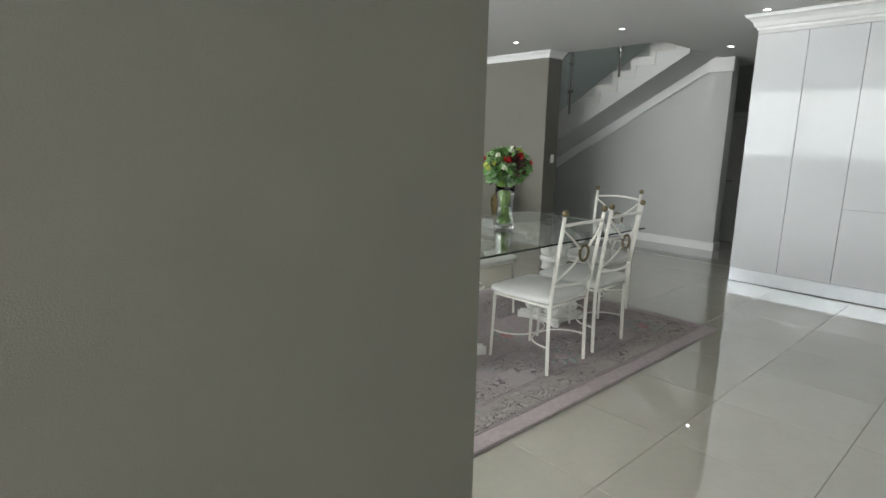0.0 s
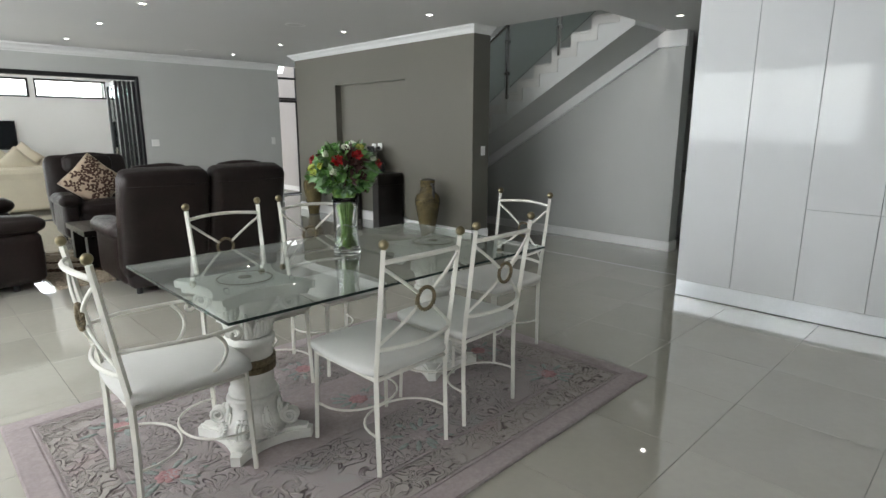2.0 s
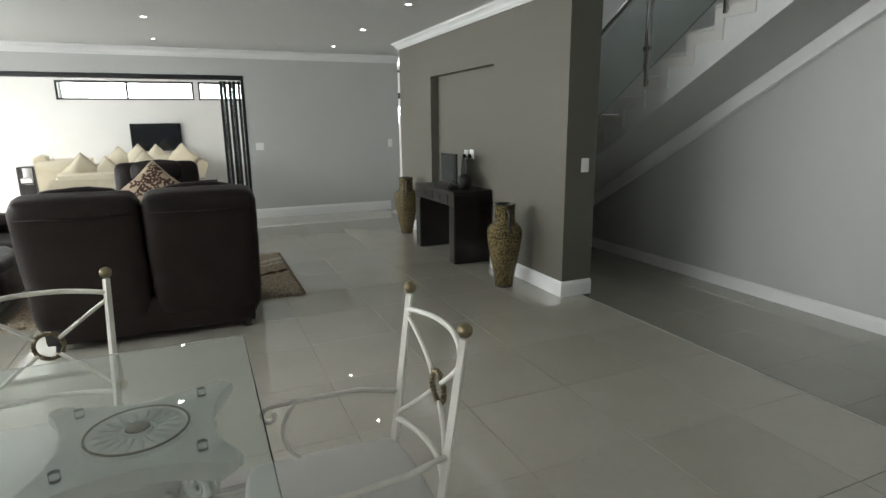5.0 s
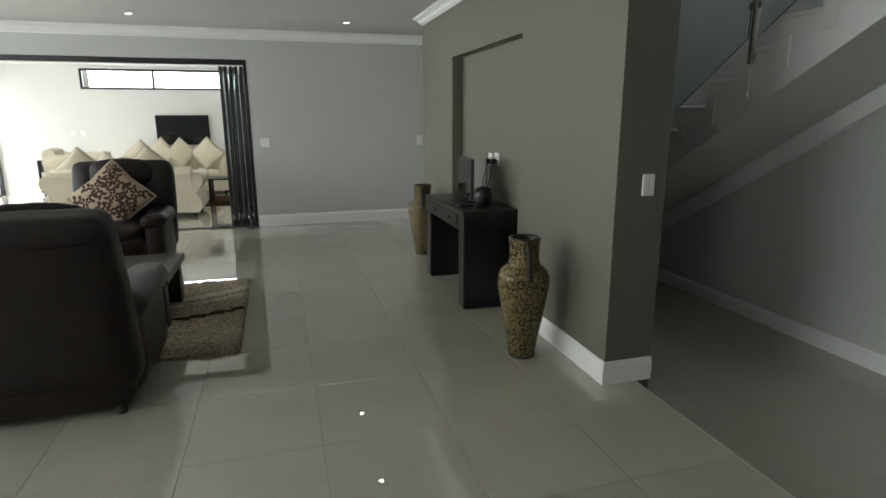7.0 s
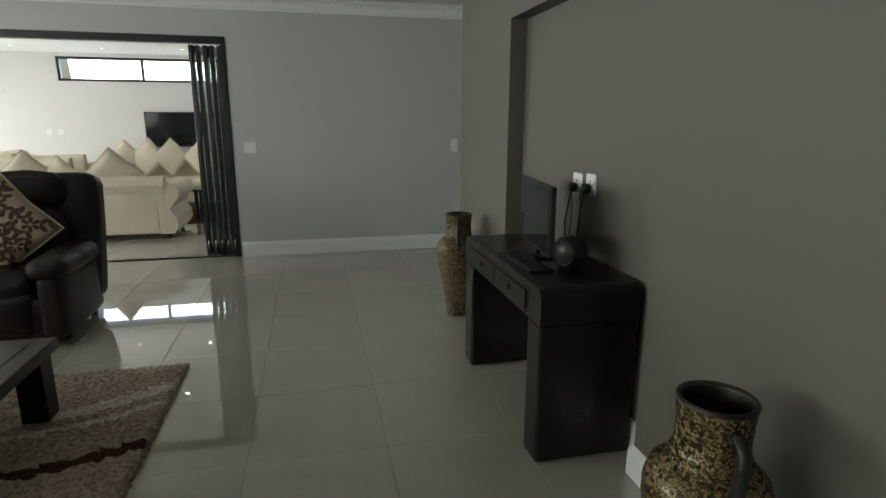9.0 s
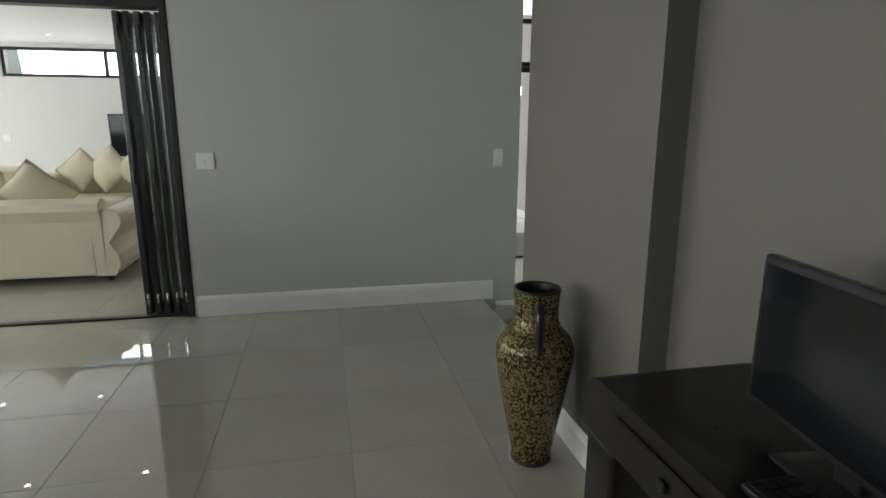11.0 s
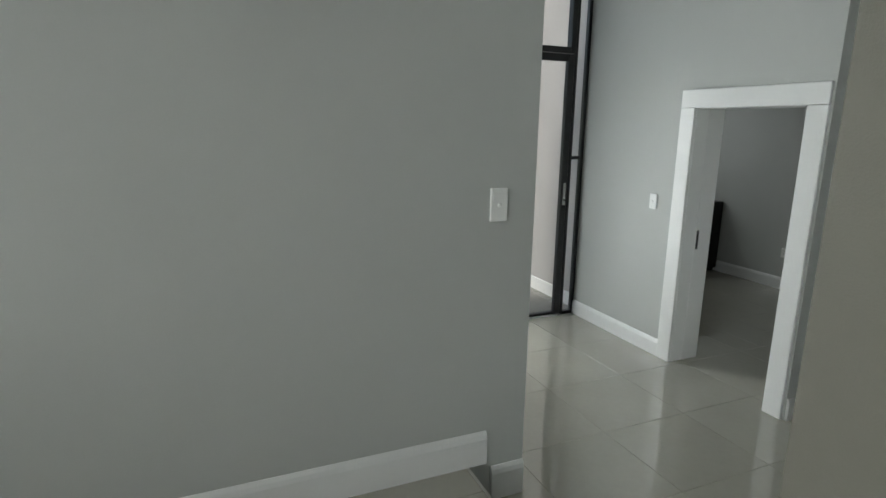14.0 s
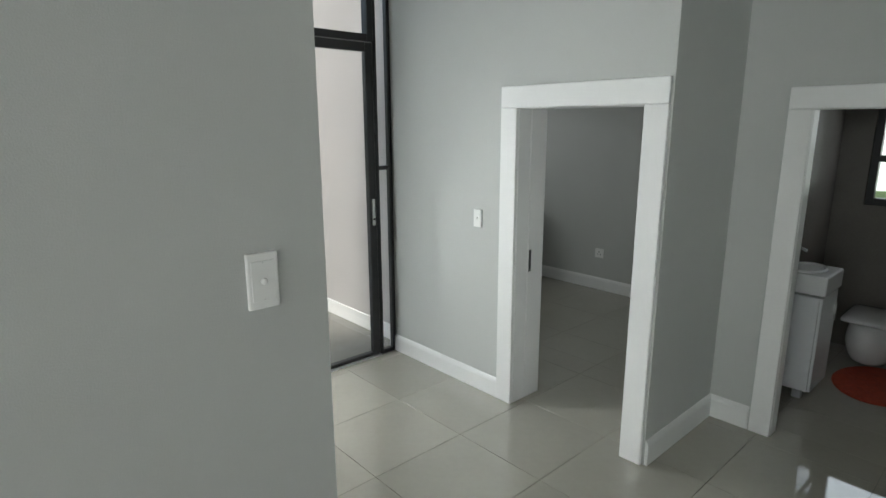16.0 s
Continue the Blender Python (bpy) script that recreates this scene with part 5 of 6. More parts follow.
# ---- lounge ----
def recliner_seat_parts(ob, x0, x1, y_back, y_front, back_top, arm_h, arm_w, seats, seed=0):
    """Parts of a padded leather recliner facing +y: base, seats, leaning backs and stuffed arms."""
    inner0, inner1 = x0 + arm_w, x1 - arm_w
    w = (inner1 - inner0) / seats
    part("base", soft(((x0 + x1) / 2, (y_back + y_front) / 2 + 0.04, 0.2), (x1 - x0 - 0.1, y_front - y_back - 0.12, 0.3), 0.04, cuts=6, seed=seed), LEATHER, ob, smooth=True)
    for i in range(seats):
        cx = inner0 + w * (i + 0.5)
        part("seat_cushion", soft((cx, (y_back + y_front) / 2 + 0.1, 0.4), (w - 0.01, y_front - y_back - 0.26, 0.2), 0.07, cuts=12, puff=0.04, wrinkle=0.006, seed=seed + i), LEATHER, ob, smooth=True)
        part("footrest", soft((cx, y_front - 0.07, 0.24), (w - 0.01, 0.13, 0.3), 0.05, cuts=9, puff=0.02, wrinkle=0.005, seed=seed + 7 + i), LEATHER, ob, smooth=True)
        bw = (x1 - x0) / seats
        bx = x0 + bw * (i + 0.5)
        m = Matrix.Translation((bx, y_back + 0.17, 0.42)) @ Matrix.Rotation(radians(14), 4, "X")
        h = back_top - 0.42
        bk = part("backrest", soft((0, 0, h / 2 - 0.13), (bw - 0.012, 0.24, h + 0.3), 0.075, cuts=12, puff=0.012, wrinkle=0.005, m=m, seed=seed + 3 + i), LEATHER, ob, smooth=True)
        part("lumbar_pad", soft((0, 0.12, h * 0.34), (w - 0.04, 0.12, h * 0.55), 0.055, cuts=10, puff=0.03, wrinkle=0.008, m=m, seed=seed + 11 + i), LEATHER, bk, smooth=True)
        part("head_pad", soft((0, 0.12, h * 0.82), (w - 0.04, 0.12, h * 0.38), 0.055, cuts=10, puff=0.03, wrinkle=0.008, m=m, seed=seed + 15 + i), LEATHER, bk, smooth=True)
        part("seam", tube([m @ Vector((-bw / 2 + 0.05, -0.121, h - 0.08)), m @ Vector((0, -0.136, h - 0.085)), m @ Vector((bw / 2 - 0.05, -0.121, h - 0.08))], 0.004, 6), LEATHER, bk, smooth=True)
    for s, a, b in ((-1, x0, x0 + arm_w), (1, x1 - arm_w, x1)):
        ar = part("arm", soft(((a + b) / 2, (y_back + y_front) / 2 + 0.12, 0.3), (arm_w - 0.03, y_front - y_back - 0.22, 0.46), 0.06, cuts=9, puff=0.012, wrinkle=0.004, seed=seed + 20 + s), LEATHER, ob, smooth=True)
        part("arm_pad", soft(((a + b) / 2 + s * 0.005, (y_back + y_front) / 2 + 0.15, arm_h - 0.06), (arm_w + 0.03, y_front - y_back - 0.22, 0.15), 0.072, cuts=12, puff=0.015, wrinkle=0.011, seed=seed + 24 + s, freq=9), LEATHER, ar, smooth=True)
    for fx in (x0 + 0.12, x1 - 0.12):
        for fy in (y_back + 0.18, y_front - 0.22):
            part("foot", lathe([(0.0, 0), (0.028, 0), (0.024, 0.07), (0, 0.07)], 14, (fx, fy, 0)), PLASTIC_BLACK, ob)


two = thing("recliner_sofa", "two-seat dark brown leather recliner sofa with high padded backs", "sofa", (3.79, 5.8, 0))
recliner_seat_parts(two, -0.745, 0.745, -0.4, 0.62, 1.1, 0.6, 0.2, 2)
arm = thing("recliner_armchair", "dark brown leather recliner armchair with padded arms", "armchair", (3.68, 8.95, 0.0), 180)
recliner_seat_parts(arm, -0.49, 0.49, -0.42, 0.48, 1.07, 0.6, 0.2, 1, 40)
side_sofa = thing("recliner_couch", "dark brown leather recliner couch with pleated arms", "sofa", (2.03, 7.25, 0.0), -90)
recliner_seat_parts(side_sofa, -0.95, 0.95, -0.5, 0.58, 1.0, 0.66, 0.24, 2, 70)


def throw_cushion(name, label, at, rot, size, mat, pipe, group=""):
    ob = thing(name, label, "cushion", group=group)
    ob.matrix_basis = pose(*at, *rot)
    bm = bmesh.new()
    n = 14
    grid = {}
    for s in (-1, 1):
        for i in range(n + 1):
            for j in range(n + 1):
                u, v = 2 * i / n - 1, 2 * j / n - 1
                edge = (1 - u * u) * (1 - v * v)
                pin = 1 - 0.07 * (1 - abs(u)) * abs(v) ** 2 - 0.07 * (1 - abs(v)) * abs(u) ** 2
                if s == 1 and edge < 1e-6:
                    grid[1, i, j] = grid[-1, i, j]
                    continue
                q = Vector((u * pin, v * pin, 0)) * size / 2
                q.z = s * 0.075 * size / 0.45 * edge ** 0.45 + 0.006 * noise.noise(q * 9 + Vector(at))
                grid[s, i, j] = bm.verts.new(q)
    for s in (-1, 1):
        for i in range(n):
            for j in range(n):
                f = [grid[s, i, j], grid[s, i + 1, j], grid[s, i + 1, j + 1], grid[s, i, j + 1]]
                bm.faces.new(f if s == 1 else f[::-1])
    part("cover", bm, mat, ob, smooth=True)
    ring = [(i, 0) for i in range(n)] + [(n, j) for j in range(n)] + [(n - i, n) for i in range(n)] + [(0, n - j) for j in range(n)]
    pts = []
    for i, j in ring:
        u, v = 2 * i / n - 1, 2 * j / n - 1
        pin = 1 - 0.07 * (1 - abs(u)) * abs(v) ** 2 - 0.07 * (1 - abs(v)) * abs(u) ** 2
        pts.append((u * pin * size / 2, v * pin * size / 2, 0))
    part("piping", tube(pts, 0.006, 6, True), pipe, ob, smooth=True)
    return ob


def printed_cushion():
    """A beige cushion with flocked brown flowers and leafy sprays on its front."""
    size, at = 0.58, (3.72, 8.92, 0.79)
    ob = throw_cushion("throw_cushion", "beige cushion printed with brown flowers and leaves on the leather armchair", at, (66, 0, 0), size, CUSHION_CLOTH, CUSHION_PIPING)
    rnd = random.Random(21)
    bm = bmesh.new()

    def lift(u, v):
        u, v = max(-0.97, min(0.97, u)), max(-0.97, min(0.97, v))
        pin = 1 - 0.07 * (1 - abs(u)) * abs(v) ** 2 - 0.07 * (1 - abs(v)) * abs(u) ** 2
        q = Vector((u * pin, v * pin, 0)) * size / 2
        q.z = 0.075 * size / 0.45 * ((1 - u * u) * (1 - v * v)) ** 0.45 + 0.006 * noise.noise(q * 9 + Vector(at)) + 0.0025
        return q

    def petal(cu, cv, a, ln, wd):
        ring = []
        for i in range(12):
            b = i * math.tau / 12
            x, y = ln * (0.5 + 0.5 * math.cos(b)), wd * math.sin(b) * (0.75 + 0.25 * math.cos(b))
            ring.append(bm.verts.new(lift(cu + x * math.cos(a) - y * math.sin(a), cv + x * math.sin(a) + y * math.cos(a))))
        mid = bm.verts.new(lift(cu + ln / 2 * math.cos(a), cv + ln / 2 * math.sin(a)) + Vector((0, 0, 0.001)))
        for i in range(12):
            bm.faces.new((mid, ring[i], ring[(i + 1) % 12]))
    for cu, cv, r in ((-0.45, -0.42, 0.16), (0.5, 0.3, 0.15), (-0.1, 0.55, 0.14), (0.62, -0.55, 0.14), (-0.7, 0.4, 0.13), (0.1, -0.1, 0.12), (0.05, -0.72, 0.12), (0.75, 0.78, 0.11), (-0.8, -0.8, 0.1)):
        a0 = rnd.uniform(0, 6)
        for k in range(6):
            a = a0 + k * math.tau / 6
            petal(cu + 0.03 * math.cos(a), cv + 0.03 * math.sin(a), a, r * 1.25, r * 0.46)
        for side in (0.6, 2.6, 4.7):
            a = a0 + side
            u, v = cu + (r + 0.04) * math.cos(a), cv + (r + 0.04) * math.sin(a)
            for k in range(2):
                if abs(u) > 0.9 or abs(v) > 0.9:
                    break
                petal(u, v, a + 0.9, 0.21, 0.07)
                petal(u, v, a - 0.9, 0.21, 0.07)
                petal(u, v, a, 0.1, 0.01)
                a += 0.25
                u, v = u + 0.16 * math.cos(a), v + 0.16 * math.sin(a)
    part("printed_pattern", bm, PRINT_BROWN, ob, "brown flocked flower print")
    ob.matrix_basis = pose(3.65, 8.86, 0.745, 66, 0, 0) @ pose(0, 0, 0, 0, 0, 45)


printed_cushion()


def coffee_table():
    ob = thing("coffee_table", "low black-brown wooden coffee table with thick square legs", "coffee table", (0, 0, 0.033))
    x0, x1, y0, y1, h = 3.03, 4.48, 6.74, 7.54, 0.39
    part("tabletop", box(x0, x1, y0, y1, h - 0.06, h, 0.006), DARK_WOOD, ob)
    part("inset", box(x0 + 0.09, x1 - 0.09, y0 + 0.09, y1 - 0.09, h + 0.0005, h + 0.004, 0.001, 1), DARK_WOOD, ob)
    for x in (x0 + 0.03, x1 - 0.15):
        for y in (y0 + 0.03, y1 - 0.15):
            part("leg", box(x, x + 0.12, y, y + 0.12, 0, h - 0.06, 0.005), DARK_WOOD, ob)
    part("apron", box(x0 + 0.16, x1 - 0.16, y0 + 0.05, y0 + 0.07, h - 0.12, h - 0.0605), DARK_WOOD, ob)
    part("apron", box(x0 + 0.16, x1 - 0.16, y1 - 0.07, y1 - 0.05, h - 0.12, h - 0.0605), DARK_WOOD, ob)


coffee_table()
bowl = thing("bowl", "dark glazed bowl on the coffee table", "bowl", (3.62, 7.2, 0.4275))
part("body", lathe([(0.0, 0), (0.045, 0), (0.05, 0.01), (0.1, 0.05), (0.13, 0.09), (0.125, 0.09), (0.09, 0.05), (0.04, 0.016), (0, 0.014)], 32), VASE_DARK, bowl, smooth=True)


def shag_rug():
    x0, x1, y0, y1 = 2.66, 4.97, 6.2, 8.0
    ob = thing("shag_rug", "beige shaggy rug with curved brown stripe", "rug")
    bm = bmesh.new()
    nx, ny = 92, 72
    rnd = random.Random(3)
    g = [[bm.verts.new((x0 + (x1 - x0) * i / nx + (rnd.uniform(-0.012, 0.012)), y0 + (y1 - y0) * j / ny + rnd.uniform(-0.012, 0.012), (0.0 if i in (0, nx) or j in (0, ny) else 0.018 + rnd.uniform(0, 0.015)))) for j in range(ny + 1)] for i in range(nx + 1)]
    for i in range(nx):
        for j in range(ny):
            bm.faces.new((g[i][j], g[i + 1][j], g[i + 1][j + 1], g[i][j + 1]))
    pile = part("pile_surface", bm, SHAG, ob, smooth=True)
    pile.data.materials.append(SHAG_BROWN)
    pile.data.materials.append(SHAG_PALE)
    for p in pile.data.polygons:
        c = p.center
        d = math.hypot(c.x - 4.1, (c.y - 8.35) * 1.25)
        d2 = math.hypot(c.x - 2.4, c.y - 6.0)
        if 1.72 < d < 1.82 or 0.95 < d2 < 1.12:
            p.material_index = 1
        elif 1.1 < d < 1.22 or 1.32 < d < 1.38:
            p.material_index = 2
    bm = bmesh.new()
    for k in range(5200):
        x, y = rnd.uniform(x0, x1), rnd.uniform(y0, y1)
        if k % 2:
            s = rnd.choice((0, 1, 2, 3))
            x, y = ((x0, y), (x1, y), (x, y0), (x, y1))[s]
        a, h = rnd.uniform(0, math.tau), rnd.uniform(0.016, 0.03)
        d = Vector((math.cos(a), math.sin(a), 0)) * rnd.uniform(0.006, 0.02)
        s = Vector((-math.sin(a), math.cos(a), 0)) * 0.0025
        p = Vector((x, y, 0.01))
        bm.faces.new((bm.verts.new(p - s), bm.verts.new(p + s), bm.verts.new(p + d + Vector((0, 0, h)))))
    tagged(part("long_pile", bm, SHAG, ob), kind="stuff")


shag_rug()


# ---- feature wall: console, vases, monitor ----
def console():
    ob = thing("console_table", "black-brown wooden console table with rounded waterfall ends and two drawers", "console table")
    x0, x1, y0, y1, h, t, r = 6.665, 7.13, 6.59, 7.775, 0.805, 0.15, 0.05

    part("end_panel", box(x0 + 0.002, x1, y0, y0 + t, 0, h - 0.1605, 0.016, 3), DARK_WOOD, ob)
    part("end_panel", box(x0 + 0.002, x1, y1 - t, y1, 0, h - 0.1605, 0.016, 3), DARK_WOOD, ob)
    o = [(y0, h - 0.16), (y1, h - 0.16)]
    for k in range(7):
        a = k * math.pi / 12
        o.append((y1 - r + r * math.cos(a), h - r + r * math.sin(a)))
    for k in range(7):
        a = math.pi / 2 + k * math.pi / 12
        o.append((y0 + r + r * math.cos(a), h - r + r * math.sin(a)))
    part("top", prism(o, "x", x0, x1), DARK_WOOD, ob)
    for a, b in ((y0 + t + 0.01, (y0 + y1) / 2 - 0.004), ((y0 + y1) / 2 + 0.004, y1 - t - 0.01)):
        d = part("drawer", box(x0 - 0.009, x0 - 0.001, a, b, h - 0.14, h - 0.045, 0.003, 1), DARK_WOOD, ob)
        m = (a + b) / 2
        part("handle", box(x0 - 0.02, x0 - 0.0095, m - 0.014, m + 0.014, h - 0.105, h - 0.077, 0.003, 1), PLASTIC_BLACK, d, "small dark square knob")
    return ob


console()


def amphora(at, turn):
    ob = thing("floor_vase", "tall gold and black mosaic floor vase with two dark handles", "vase", at, turn, "mosaic floor vases")
    prof = [(0.0, 0.0), (0.08, 0.0), (0.086, 0.008), (0.09, 0.05), (0.108, 0.16), (0.133, 0.3), (0.153, 0.42), (0.166, 0.51), (0.165, 0.56), (0.15, 0.605), (0.122, 0.635), (0.103, 0.648), (0.1, 0.66), (0.104, 0.668), (0.097, 0.676), (0.094, 0.72), (0.096, 0.78), (0.1, 0.822)]
    part("body", lathe(prof, 48, cap=False), MOSAIC, ob, smooth=True)
    part("rim", lathe([(0.1, 0.82), (0.102, 0.826), (0.098, 0.832), (0.09, 0.832), (0.085, 0.82), (0.084, 0.7), (0.09, 0.63), (0.0, 0.62)], 48, cap=False), VASE_DARK, ob, "dark glazed rim and inside", True)
    part("foot_ring", lathe([(0.0, -0.0), (0.086, 0.0), (0.0905, 0.004), (0.0905, 0.016), (0.086, 0.018)], 48), VASE_DARK, ob, smooth=True)
    for s in (-1, 1):
        pts = [(s * 0.086, 0, 0.765), (s * 0.118, 0, 0.772), (s * 0.138, 0, 0.75), (s * 0.14, 0, 0.7), (s * 0.138, 0, 0.64), (s * 0.142, 0, 0.59), (s * 0.152, 0, 0.555)]
        part("handle", tube(pts, [0.017, 0.018, 0.018, 0.017, 0.017, 0.017, 0.012], 10), VASE_DARK, ob, "dark glazed handle", True)
    ob.scale = (1, 1, 0.955)
    return ob


amphora((6.765, 5.665, 0), 80)
amphora((6.835, 8.6, 0), 75)


def monitor():
    z = 0.8055
    ob = thing("monitor", "small black flat monitor on a stand on the console", "monitor", (6.88, 7.2, z), -97)
    p = part("panel", box(-0.28, 0.28, -0.012, 0.018, 0.045, 0.385, 0.008, 2), PLASTIC_BLACK, ob)
    part("screen", box(-0.262, 0.262, -0.0145, -0.0125, 0.065, 0.367), SCREEN, p, "dark blank screen")
    part("neck", box(-0.03, 0.03, 0.0, 0.025, 0.01, 0.09, 0.006, 2), PLASTIC_BLACK, ob)
    part("foot", soft((0, 0.02, 0.006), (0.24, 0.17, 0.012), 0.0055, cuts=5), PLASTIC_BLACK, ob, smooth=True)


monitor()
rt = thing("desk_speaker", "small black round speaker behind the monitor", "speaker", (6.93, 6.88, 0.8055), -60)
part("body", lathe([(0.0, 0.0), (0.05, 0.0), (0.075, 0.05), (0.078, 0.1), (0.06, 0.15), (0.0, 0.165)], 28), PLASTIC_BLACK, rt, smooth=True)
part("grille_ring", tube([(0.058 * math.cos(a), -0.066, 0.09 + 0.058 * math.sin(a)) for a in [i * math.tau / 28 for i in range(28)]], 0.004, 6, True), PLASTIC_BLACK, rt, smooth=True)
kb = thing("keyboard", "slim black keyboard lying on the console", "keyboard", (6.77, 7.05, 0.8055), -88)
part("case", box(-0.2, 0.2, -0.06, 0.06, 0, 0.015, 0.004, 2), PLASTIC_BLACK, kb)
for r in range(4):
    for c in range(14):
        part("key", box(-0.19 + c * 0.0275, -0.19 + c * 0.0275 + 0.023, -0.05 + r * 0.025, -0.05 + r * 0.025 + 0.021, 0.0152, 0.019), PLASTIC_BLACK, kb)
for i, (y, z) in enumerate(((7.15, 1.15), (7.3, 1.14))):
    plug = thing("power_plug", "black plug in the wall socket with a trailing lead", "plug", (OX + 0.096, y, z), 0)
    part("body", soft((-0.022, 0, 0), (0.04, 0.045, 0.05), 0.012, cuts=4), PLASTIC_BLACK, plug, smooth=True)
    part("lead", tube([(-0.03, 0, -0.02), (-0.05, -0.01, -0.1), (-0.1, -0.09, -0.17), (-0.13, -0.14 - i * 0.03, -0.25), (-0.14, -0.2, -0.33)], 0.0035, 6), PLASTIC_BLACK, plug, smooth=True)
    loop = [(-0.035 - 0.03 * math.sin(a), 0.05 - 0.09 * math.sin(a) - 0.05 * i, -0.13 + 0.13 * math.cos(a)) for a in [k * 0.33 for k in range(11)]]
    part("lead_loop", tube(loop, 0.003, 6), PLASTIC_BLACK, plug, smooth=True)

# ---- sunroom ----
tv = thing("television", "flat black television on the sunroom wall", "television", (3.34, WY, 0.96))
part("bracket", box(-0.2, 0.2, -0.03, 0, 0.2, 0.45), PLASTIC_BLACK, tv)
tp = part("panel", box(-0.535, 0.535, -0.07, -0.03, 0, 0.635, 0.006, 2), PLASTIC_BLACK, tv)
part("screen", box(-0.515, 0.515, -0.0725, -0.0705, 0.025, 0.615), SCREEN, tp, "dark blank screen")


def cream_sofa(name, label, category, at, turn, length, h=0.76):
    """A cream sofa facing +y with a sloped back and scrolled arms."""
    ob = thing(name, label, category, at, turn, "cream lounge suite")
    d, a = 0.9, 0.19
    part("base", box(-length / 2 + 0.04, length / 2 - 0.04, -d / 2 + 0.03, d / 2 - 0.03, 0.06, 0.3, 0.02), CREAM_LEATHER, ob)
    n = max(1, round((length - 2 * a) / 0.7))
    w = (length - 2 * a) / n
    for i in range(n):
        cx = -length / 2 + a + w * (i + 0.5)
        part("seat_cushion", soft((cx, 0.1, 0.37), (w - 0.01, 0.7, 0.17), 0.06, cuts=9, puff=0.02), CREAM_LEATHER, ob, smooth=True)
    part("back", prism([(-d / 2, 0.08), (-d / 2 + 0.22, 0.08), (-d / 2 + 0.24, 0.42), (-d / 2 + 0.16, h - 0.02), (-d / 2 + 0.06, h + 0.01), (-d / 2 - 0.03, h - 0.03), (-d / 2 - 0.045, h - 0.1), (-d / 2 - 0.01, h - 0.2)], "x", -length / 2 + 0.09, length / 2 - 0.09), CREAM_LEATHER, ob)
    for s in (-1, 1):
        e = length / 2
        prof = [(e - a, 0.07), (e - 0.02, 0.07), (e + 0.03, 0.16), (e + 0.02, 0.26), (e - 0.05, 0.38)]
        for k in range(12):
            b = -0.9 + k * 0.36
            prof.append((e - 0.035 + 0.105 * math.cos(b), h - 0.2 + 0.115 * math.sin(b)))
        prof.append((e - a, h - 0.3))
        prof = [(s * u, v) for u, v in prof]
        ar = part("arm", prism(prof if s > 0 else prof[::-1], "y", -d / 2, d / 2), CREAM_LEATHER, ob, "scrolled arm")
        for y in (d / 2 + 0.002, -d / 2 - 0.002):
            part("piping", tube([(u, y, v) for u, v in prof], 0.008, 6, True), CREAM_LEATHER, ar, smooth=True)
        for y in (-d / 2 + 0.1, d / 2 - 0.1):
            part("foot", lathe([(0.0, 0), (0.022, 0), (0.035, 0.04), (0.03, 0.072), (0, 0.072)], 14, (s * (e - 0.1), y, 0)), DARK_WOOD, ob)
    return ob


cream_sofa("cream_sofa", "cream leather sofa with scrolled arms, its back to the lounge", "sofa", (3.0, 12.52, 0), 0, 2.1, 0.78)
cream_sofa("cream_sofa", "cream leather sofa with scrolled arms under the television", "sofa", (3.25, 15.35, 0), 180, 2.1, 0.86)
cream_sofa("cream_armchair", "cream leather armchair with high rolled back", "armchair", (1.78, 14.3, 0), -84, 0.86, 1.0)
for x, y, z, rz, s in ((2.35, 12.42, 0.72, 10, 0.5), (2.75, 12.42, 0.68, -15, 0.46), (3.3, 12.45, 0.74, 5, 0.5)):
    c = throw_cushion("throw_cushion", "cream cushion with beige piping standing on the cream sofa", (x, y, z), (0, 0, 0), s, CREAM_LEATHER, CUSHION_PIPING, "cream cushions")
    c.matrix_basis = pose(x, y, z + 0.06, -72, 0, rz) @ pose(0, 0, 0, 0, 0, 45)
for x, rz, s in ((2.6, 8, 0.46), (2.95, -10, 0.52), (3.35, 12, 0.5), (3.85, -6, 0.52)):
    c = throw_cushion("throw_cushion", "cream cushion with beige piping standing on the cream sofa", (x, 15.4, 0.8), (0, 0, 0), s, CREAM_LEATHER, CUSHION_PIPING, "cream cushions")
    c.matrix_basis = pose(x, 15.38, 0.81, 70, 0, rz) @ pose(0, 0, 0, 0, 0, 45)
c = throw_cushion("throw_cushion", "cream cushion on the cream armchair", (1.1, 14.5, 0.7), (0, 0, 0), 0.44, CREAM_LEATHER, CUSHION_PIPING, "cream cushions")
c.matrix_basis = pose(1.66, 14.3, 0.68, 72, 0, 98) @ pose(0, 0, 0, 0, 0, 20)

st = thing("side_table", "small dark wooden side table in the sunroom", "side table", (4.25, 13.55, 0.0))
part("tabletop", box(-0.25, 0.25, -0.25, 0.25, 0.44, 0.47, 0.006), DARK_WOOD, st)
for x in (-0.2, 0.16):
    for y in (-0.2, 0.16):
        part("leg", box(x, x + 0.05, y, y + 0.05, 0.012, 0.44, 0.004, 1), DARK_WOOD, st)
sr = thing("sunroom_rug", "dark brown flat rug in the sunroom", "rug", (3.5, 13.9, 0))
part("pile", box(-0.9, 1.15, -0.75, 0.6, 0, 0.0115, 0.003, 1), SHAG_BROWN, sr)
un = thing("media_unit", "small dark cabinet on castors with papers on its shelf", "cabinet", (0.77, 15.85, 0.05))
part("side", box(-0.15, -0.13, -0.18, 0.18, 0, 0.66), DARK_WOOD, un)
part("side", box(0.13, 0.15, -0.18, 0.18, 0, 0.66), DARK_WOOD, un)
